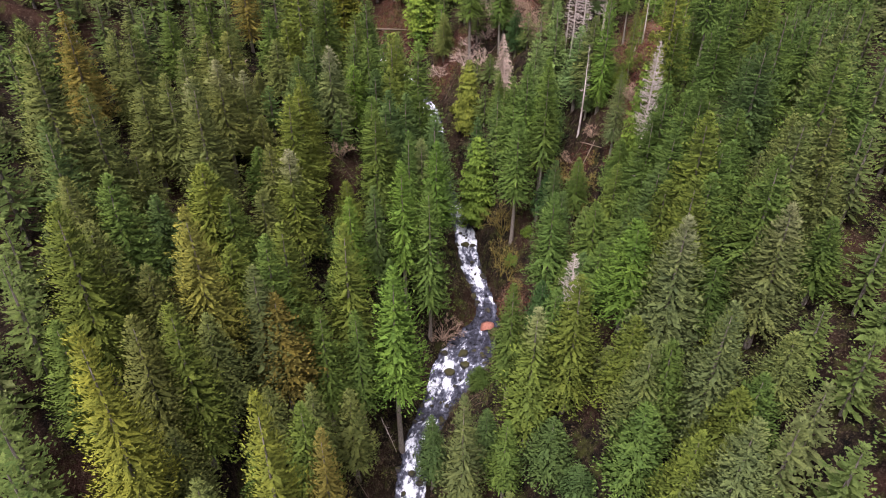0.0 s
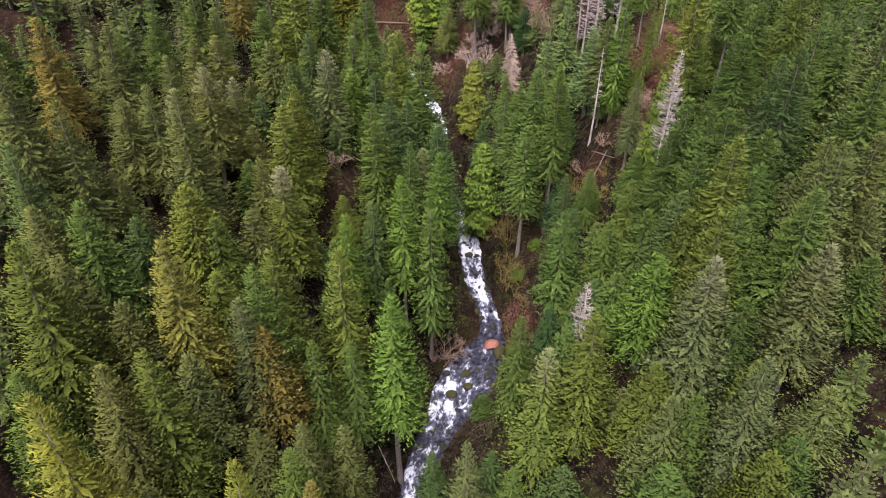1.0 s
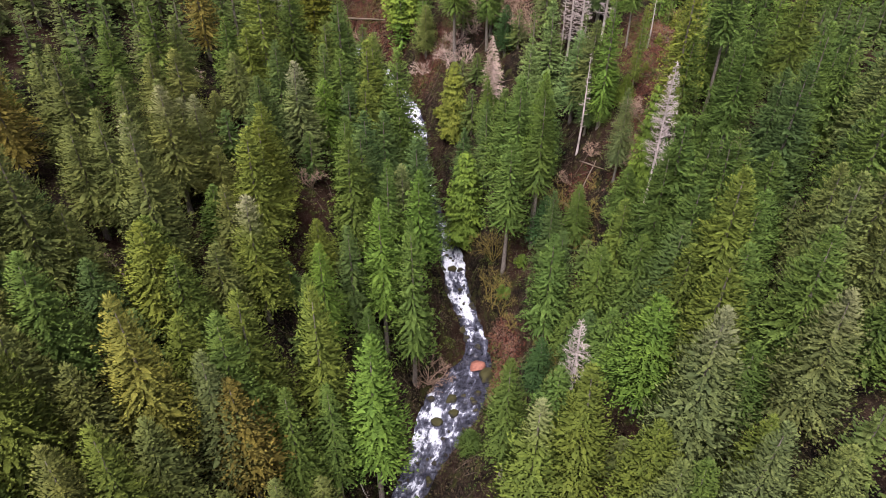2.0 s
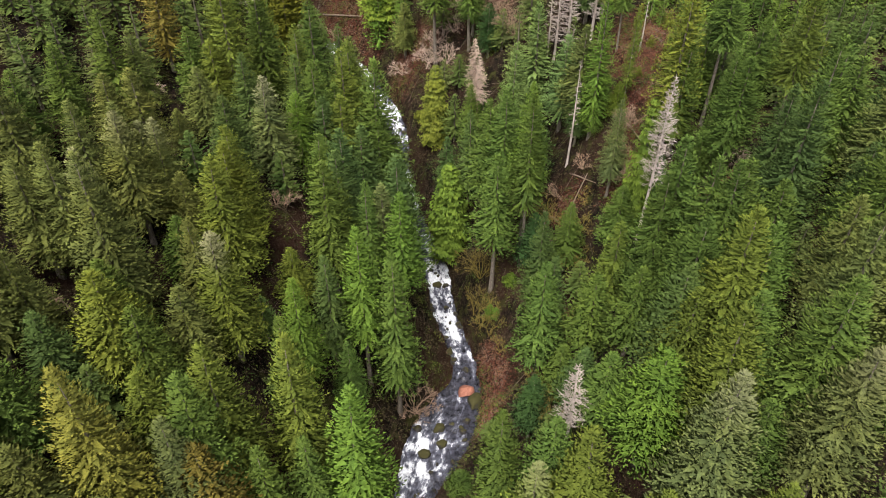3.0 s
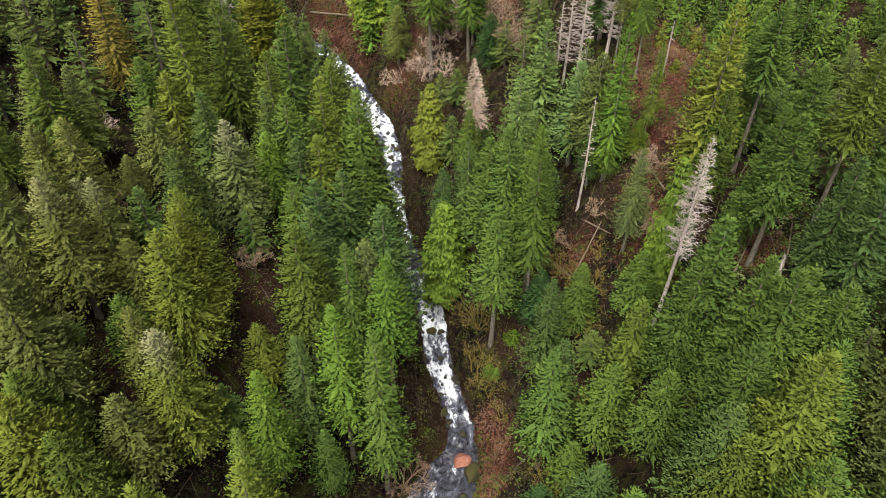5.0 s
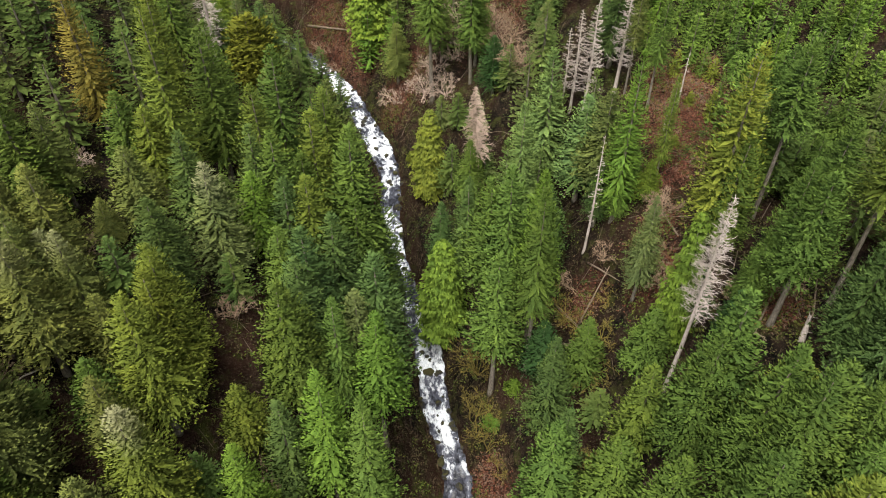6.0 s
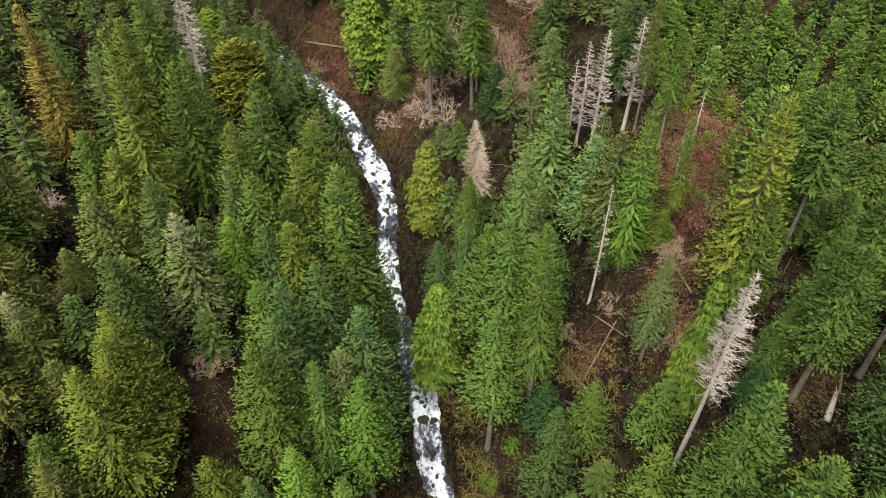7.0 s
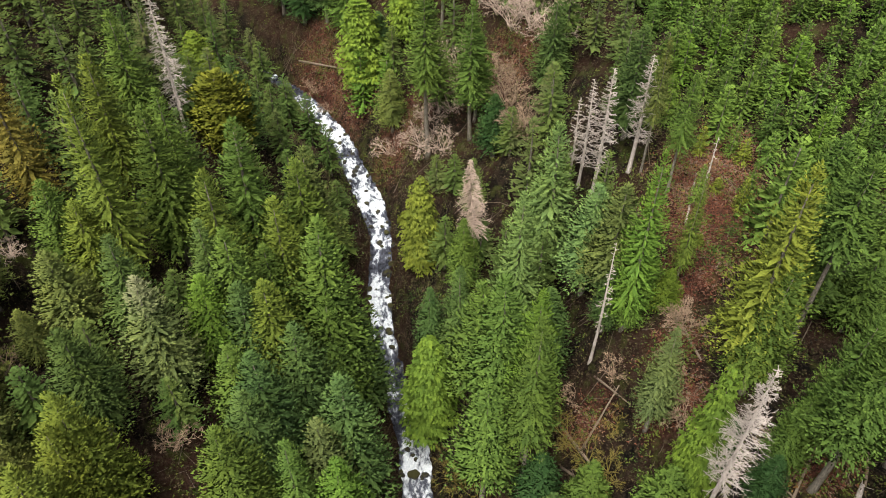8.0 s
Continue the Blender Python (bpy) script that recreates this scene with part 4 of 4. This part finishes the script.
# ---- dead trees, fallen logs, bare and mossy shrubs ----
def dead_tree(x, y, top, label, spread=2.4, count=60, low=0.25, tip=(0, 0), bend=0.5, mat=None, thick=0.34, fine=1.0, name="dead_tree"):
    """A standing dead tree: a bleached tapering trunk and bare up-curving branches with side twigs."""
    rng = random.Random(int(x * 57 + y * 13))
    foot = float(ground_z(x, y)[0]) - 0.3
    h = top - foot
    root = new(name)
    root.matrix_basis = pose(x, y, foot)

    def axis(f):
        return Vector((tip[0] * f, tip[1] * f, h * f)) + Vector((0.12 * math.sin(5 * f), 0.12 * math.cos(4 * f), 0))

    t = Shape()
    fs = [0, 0.02, 0.1, 0.3, 0.5, 0.7, 0.85, 1.0]
    t.tube([axis(f) for f in fs], [thick * k for k in (1.5, 1.2, 1.0, 0.85, 0.66, 0.42, 0.25, 0.07)], 8)
    part("trunk", t.mesh("trunk", mat or DEAD_WOOD, True), root)
    b = Shape()
    for i in range(count):
        f = low + (1 - low) * (i + rng.random()) / count
        w = rng.uniform(0, 6.28)
        ln = spread * (1.02 - f) / (1.02 - low) * rng.uniform(0.5, 1.1) + 0.25
        if f < low + 0.2:
            ln *= rng.uniform(0.3, 0.9)
        d = Vector((math.cos(w), math.sin(w), 0))
        p = axis(f)
        pts = [p + d * (ln * u) + Vector((0, 0, ln * bend * (1.2 * u * u - 0.8 * u))) for u in (0, 0.35, 0.7, 1.0)]
        b.tube(pts, [0.05 * fine, 0.042 * fine, 0.03 * fine, 0.012 * fine], 3, False)
        for k in range(8):
            u = rng.uniform(0.35, 1.0)
            q = p + d * (ln * u) + Vector((0, 0, ln * bend * (1.2 * u * u - 0.8 * u)))
            e = Vector((math.cos(w + rng.choice((-0.8, 0.8))), math.sin(w + rng.choice((-0.8, 0.8))), rng.uniform(-0.7, 0.5)))
            b.tube([q, q + e * ln * rng.uniform(0.18, 0.36)], [0.034 * fine, 0.012 * fine], 3, False)
    tagged(part("branch_tangle", b.mesh("branch_tangle", mat or DEAD_WOOD), root), kind="stuff")
    return tagged(root, label, "dead tree", "standing dead trees")


dead_tree(36.9, 125.9, 67.8, "bleached pinkish grey dead fir with curved bare branches", 3.3, 300, 0.47, (1.2, 0.9), 0.6, thick=0.30, fine=0.68)
dead_tree(30.6, 152.4, 56.5, "slender pale dead fir pole with short bare branches", 1.1, 50, 0.3, (0.7, 1.5), 0.2, thick=0.22)
dead_tree(34.0, 179.5, 64.5, "bleached dead fir with sparse bare branches", 3.0, 170, 0.25, (0.3, 0.3), 0.3, thick=0.3)
dead_tree(38.8, 179.0, 66.8, "bleached dead fir with long bare branches", 3.4, 150, 0.3, (0.4, 0.4), 0.5, thick=0.33)
dead_tree(32.2, 182.0, 61.5, "slender bleached dead fir beside others", 2.6, 120, 0.25, (0.2, 0.2), 0.2, thick=0.26)
dead_tree(30.9, 183.5, 57.5, "thin bleached dead fir pole beside others", 1.8, 70, 0.25, (0.2, 0.2), 0.2, thick=0.2)
dead_tree(16.0, 180.5, 48.0, "pinkish brown dead fir full of fine bare twigs", 3.5, 460, 0.42, (-0.9, 0.8), -0.15, DEAD_TWIGS, 0.3)
dead_tree(20.6, 93.4, 46.6, "pale lichen-covered dead tree with a ragged bare top", 3.6, 120, 0.3, (0.2, 0.3), 0.7, thick=0.3)
dead_tree(-33.0, 196.0, 71.0, "pale grey dying fir with bare upper branches", 3.2, 300, 0.25, (0.3, 0.3), -0.2, thick=0.36)
dead_tree(46.0, 168.5, 61.0, "thin pale dead pole at the clearing's edge", 0.5, 14, 0.5, (0.4, 0.4), 0.2, thick=0.2)


def log(a, b, r, label, mat=None):
    """A fallen trunk that lies on the slope between two places, with broken stubs."""
    rng = random.Random(int(a[0] * 19 + a[1] * 5))
    s = Shape()
    pts = []
    za, zb = float(ground_z(*a)[0]), float(ground_z(*b)[0])
    for f in (0, 0.3, 0.6, 1.0):
        x, y = a[0] + (b[0] - a[0]) * f, a[1] + (b[1] - a[1]) * f
        pts.append(Vector((x, y, max(za + (zb - za) * f, float(ground_z(x, y)[0])) + r * 0.7)))
    s.tube(pts, [r, r * 0.9, r * 0.75, r * 0.5], 8)
    root = new("fallen_log")
    part("trunk", s.mesh("trunk", mat or LOG_WOOD, True), root)
    for k in range(5):
        p = pts[0].lerp(pts[-1], rng.uniform(0.3, 0.95))
        stub = Shape()
        stub.tube([p, p + Vector((rng.uniform(-0.8, 0.8), rng.uniform(-0.8, 0.8), rng.uniform(0.3, 0.9)))], [0.06, 0.02], 4, False)
        part("branch_stub", stub.mesh("branch_stub", mat or LOG_WOOD), root)
    tagged(root, label, "log", "fallen logs")


log((-25.1, 261.4), (-12.6, 251.0), 0.34, "long pale fallen log on the bracken bank")
log((26.3, 148.6), (30.8, 138.2), 0.26, "fallen grey-brown log down the brushy slope")
log((39.6, 152.6), (41.6, 145.0), 0.24, "fallen log with yellow-brown bark on the slope")
log((43.6, 165.0), (46.9, 173.8), 0.16, "thin pale fallen pole in the clearing", DEAD_WOOD)
log((45.0, 131.5), (52.0, 136.5), 0.16, "thin fallen trunk among deadfall")
log((44.0, 129.5), (50.0, 137.5), 0.14, "thin fallen trunk among deadfall")
log((46.5, 127.0), (51.5, 134.0), 0.16, "thin reddish fallen trunk among deadfall")
log((-12.0, 97.0), (-9.0, 93.2), 0.12, "short pale log on the creek bank", DEAD_WOOD)
log((4.5, 166.5), (7.8, 167.8), 0.12, "pale broken log over the bank", DEAD_WOOD)
log((29.0, 143.0), (33.5, 147.5), 0.15, "thin fallen trunk on the slope")
log((-42.5, 128.0), (-46.0, 124.0), 0.14, "thin bleached fallen pole on the slope", DEAD_WOOD)
log((-45.0, 109.0), (-50.0, 112.5), 0.15, "grey fallen trunk among brush")


def bare_shrub(x, y, height, spread, label, mat, stems=9, lift=0.0, name="bare_shrub"):
    """A leafless shrub or small tree: arching stems that fork three times."""
    rng = random.Random(int(x * 77 + y * 11))
    s = Shape()

    def grow(p, d, ln, r, level):
        q = p + d * ln * 0.5 + Vector((rng.uniform(-1, 1), rng.uniform(-1, 1), 0)) * ln * 0.06
        e = q + (d + Vector((rng.uniform(-0.25, 0.25), rng.uniform(-0.25, 0.25), rng.uniform(-0.15, 0.1)))).normalized() * ln * 0.5
        if level == 3:
            s.tube([p, e], [r, r * 0.5], 3, False)
        else:
            s.tube([p, q, e], [r, r * 0.85, r * 0.6], 3 if level > 1 else 5, False)
        if level == 3:
            for _ in range(5):
                n = (d + Vector((rng.gauss(0, 0.6), rng.gauss(0, 0.6), rng.gauss(0.1, 0.4)))).normalized()
                o = q.lerp(e, rng.random())
                a = len(s.v)
                side = Vector((-n.y, n.x, 0)) * 0.022
                s.v += [tuple(o - side), tuple(o + side), tuple(o + n * ln * rng.uniform(0.4, 0.9))]
                s.f.append((a, a + 1, a + 2))
        if level < 3:
            for _ in range(3 if level < 2 else 4):
                n = (d + Vector((rng.gauss(0, 0.55), rng.gauss(0, 0.55), rng.gauss(0.0, 0.35)))).normalized()
                grow(q.lerp(e, rng.uniform(0.2, 1.0)), n, ln * rng.uniform(0.5, 0.75), r * 0.55, level + 1)

    for k in range(stems):
        w = 6.28 * (k + rng.random()) / stems
        d = Vector((math.cos(w) * spread, math.sin(w) * spread, height)).normalized()
        grow(Vector((rng.uniform(-0.3, 0.3), rng.uniform(-0.3, 0.3), -0.2)), d, height * 0.5 * rng.uniform(0.8, 1.15), 0.045 + 0.006 * height, 0)
    ob = new(name, s.mesh(name, mat))
    ob.matrix_basis = pose(x, y, float(ground_z(x, y)[0]) + lift)
    return tagged(ob, label, "shrub", "bare shrubs of the gorge")


bare_shrub(-0.2, 121.8, 7.0, 5.0, "tan leafless shrub on the creek bank", BARE_TWIGS, 12)
bare_shrub(27.0, 118.5, 8.0, 5.0, "yellowish bare crown of a small tree", MOSSY_TWIGS, 9)
bare_shrub(6.5, 217.0, 6.5, 6.5, "pale pinkish leafless tree on the bank", DEAD_TWIGS, 12)
bare_shrub(11.0, 212.5, 5.0, 5.0, "pale pinkish leafless shrub on the bank", DEAD_TWIGS, 10)
bare_shrub(-0.6, 223.0, 4.5, 4.5, "pinkish leafless shrub on the bank", DEAD_TWIGS, 10)
bare_shrub(-20.8, 254.5, 4.0, 4.5, "tan leafless shrub by the water", BARE_TWIGS, 12)
bare_shrub(23.2, 209.5, 9.0, 5.0, "orange-brown leafless alder crown", BARE_TWIGS, 10)
bare_shrub(24.5, 223.0, 9.0, 5.0, "pinkish leafless alder crown", DEAD_TWIGS, 10)
bare_shrub(25.5, 197.0, 7.5, 4.0, "grey leafless alder crown", BARE_TWIGS, 10)
bare_shrub(30.5, 214.0, 8.0, 4.5, "pinkish leafless alder crown", DEAD_TWIGS, 9)
bare_shrub(14.2, 147.0, 9.0, 4.5, "yellow moss-covered leafless maple", MOSSY_TWIGS, 8)
bare_shrub(12.8, 141.5, 6.0, 3.0, "yellow moss-covered leafless shrub", MOSSY_TWIGS, 4)
bare_shrub(16.5, 129.0, 4.0, 3.0, "yellow moss-covered leafless shrub", MOSSY_TWIGS, 4)
bare_shrub(21.5, 104.5, 7.0, 5.0, "mossy leafless maple on the slope", MOSSY_TWIGS, 8)
bare_shrub(29.5, 141.0, 4.5, 4.0, "mossy bare shrub beside the fallen log", MOSSY_TWIGS, 8)
bare_shrub(-47.0, 124.5, 3.5, 3.0, "grey leafless brush on the slope", BARE_TWIGS, 9)
bare_shrub(-49.5, 109.0, 3.5, 3.0, "grey leafless brush on the slope", BARE_TWIGS, 9)
bare_shrub(-41.5, 144.5, 3.0, 3.0, "grey leafless brush on the slope", BARE_TWIGS, 9)
bare_shrub(-21.5, 139.0, 4.0, 3.0, "brown leafless brush in a gap", BARE_TWIGS, 9)
bare_shrub(-17.0, 121.5, 4.5, 3.0, "brown leafless brush in a gap", BARE_TWIGS, 9)
bare_shrub(40.5, 150.0, 3.5, 3.0, "grey leafless brush below the clearing", BARE_TWIGS, 9)
bare_shrub(33.0, 149.0, 3.0, 3.0, "brown leafless brush on the slope", BARE_TWIGS, 9)
bare_shrub(52.0, 132.0, 3.0, 3.5, "reddish leafless brush among trunks", BARE_TWIGS, 9)

bare_shrub(17.5, 219.0, 7.0, 5.5, "pinkish leafless alder crown", DEAD_TWIGS, 10)
bare_shrub(21.0, 215.5, 7.0, 5.0, "orange-brown leafless alder crown", BARE_TWIGS, 10)
bare_shrub(27.5, 219.5, 8.0, 5.0, "pinkish leafless alder crown", DEAD_TWIGS, 10)
bare_shrub(33.5, 219.0, 7.5, 5.0, "pinkish leafless alder crown", DEAD_TWIGS, 10)
bare_shrub(26.0, 205.0, 6.0, 4.5, "grey leafless alder crown", BARE_TWIGS, 10)
bare_shrub(22.0, 202.0, 6.5, 3.5, "yellow moss-covered leafless maple", MOSSY_TWIGS, 8)
bare_shrub(13.0, 219.5, 5.0, 5.0, "pale pinkish leafless shrub on the bank", DEAD_TWIGS, 10)
bare_shrub(-17.5, 249.0, 3.5, 5.0, "tan leafless shrub by the water", BARE_TWIGS, 12)
bare_shrub(15.2, 134.5, 8.0, 2.5, "yellow moss-covered leafless maple", MOSSY_TWIGS, 3)
bare_shrub(13.6, 138.0, 9.0, 2.0, "yellow moss-covered leafless maple", MOSSY_TWIGS, 3)
bare_shrub(27.5, 145.5, 5.0, 4.5, "yellow moss-covered leafless shrub", MOSSY_TWIGS, 8)
bare_shrub(31.5, 138.5, 4.0, 4.0, "yellow moss-covered leafless shrub", MOSSY_TWIGS, 8)
bare_shrub(21.0, 112.0, 6.0, 4.0, "yellow moss-covered leafless maple", MOSSY_TWIGS, 8)
bare_shrub(-49.5, 163.0, 4.0, 4.0, "grey leafless brush on the slope", BARE_TWIGS, 10)
bare_shrub(-46.5, 160.5, 3.5, 3.5, "grey leafless brush on the slope", DEAD_TWIGS, 9)
bare_shrub(33.0, 143.5, 3.0, 3.5, "yellow moss-covered leafless shrub", MOSSY_TWIGS, 7)
bare_shrub(28.6, 149.5, 3.0, 3.0, "brown leafless brush on the slope", BARE_TWIGS, 8)
bare_shrub(38.8, 145.5, 2.5, 3.0, "reddish leafless brush on the slope", BARE_TWIGS, 8)
bare_shrub(47.0, 134.0, 2.5, 3.5, "reddish leafless brush among trunks", BARE_TWIGS, 8)
bare_shrub(54.5, 135.5, 2.5, 3.5, "grey leafless brush among trunks", DEAD_TWIGS, 8)
log((46.0, 136.5), (50.5, 127.5), 0.13, "thin reddish fallen trunk among deadfall")
log((44.2, 134.0), (47.5, 125.5), 0.15, "thin fallen trunk among deadfall")
log((53.0, 127.0), (56.5, 134.0), 0.14, "thin fallen trunk among deadfall")
log((31.0, 150.5), (34.5, 144.5), 0.16, "dark fallen trunk on the slope")
log((-49.5, 166.0), (-46.0, 160.5), 0.14, "thin bleached fallen pole on the slope", DEAD_WOOD)
log((51.0, 124.3), (52.8, 127.2), 0.42, "thick pale broken stump with torn roots", DEAD_WOOD)
log((43.5, 131.0), (47.5, 126.0), 0.12, "thin brown fallen trunk below the dead fir")
log((42.8, 129.0), (47.0, 131.5), 0.12, "thin brown fallen trunk below the dead fir")
log((26.5, 142.5), (31.0, 136.0), 0.2, "long grey fallen trunk on the brushy slope")
bare_shrub(29.6, 135.3, 5.5, 4.5, "yellow moss-covered leafless maple", MOSSY_TWIGS, 9)
bare_shrub(40.2, 151.0, 3.0, 3.0, "orange-brown leafless brush on the slope", BARE_TWIGS, 9)
bare_shrub(38.9, 139.6, 3.5, 3.0, "orange-brown leafless brush on the slope", BARE_TWIGS, 8)
bare_shrub(14.5, 226.0, 7.0, 5.0, "pinkish leafless alder crown", DEAD_TWIGS, 10)
bare_shrub(22.0, 229.0, 7.5, 5.0, "pinkish leafless alder crown", DEAD_TWIGS, 10)
bare_shrub(30.0, 228.0, 7.5, 5.0, "pinkish leafless alder crown", DEAD_TWIGS, 10)
bare_shrub(9.0, 221.0, 5.5, 5.0, "pale pinkish leafless shrub on the bank", DEAD_TWIGS, 10)
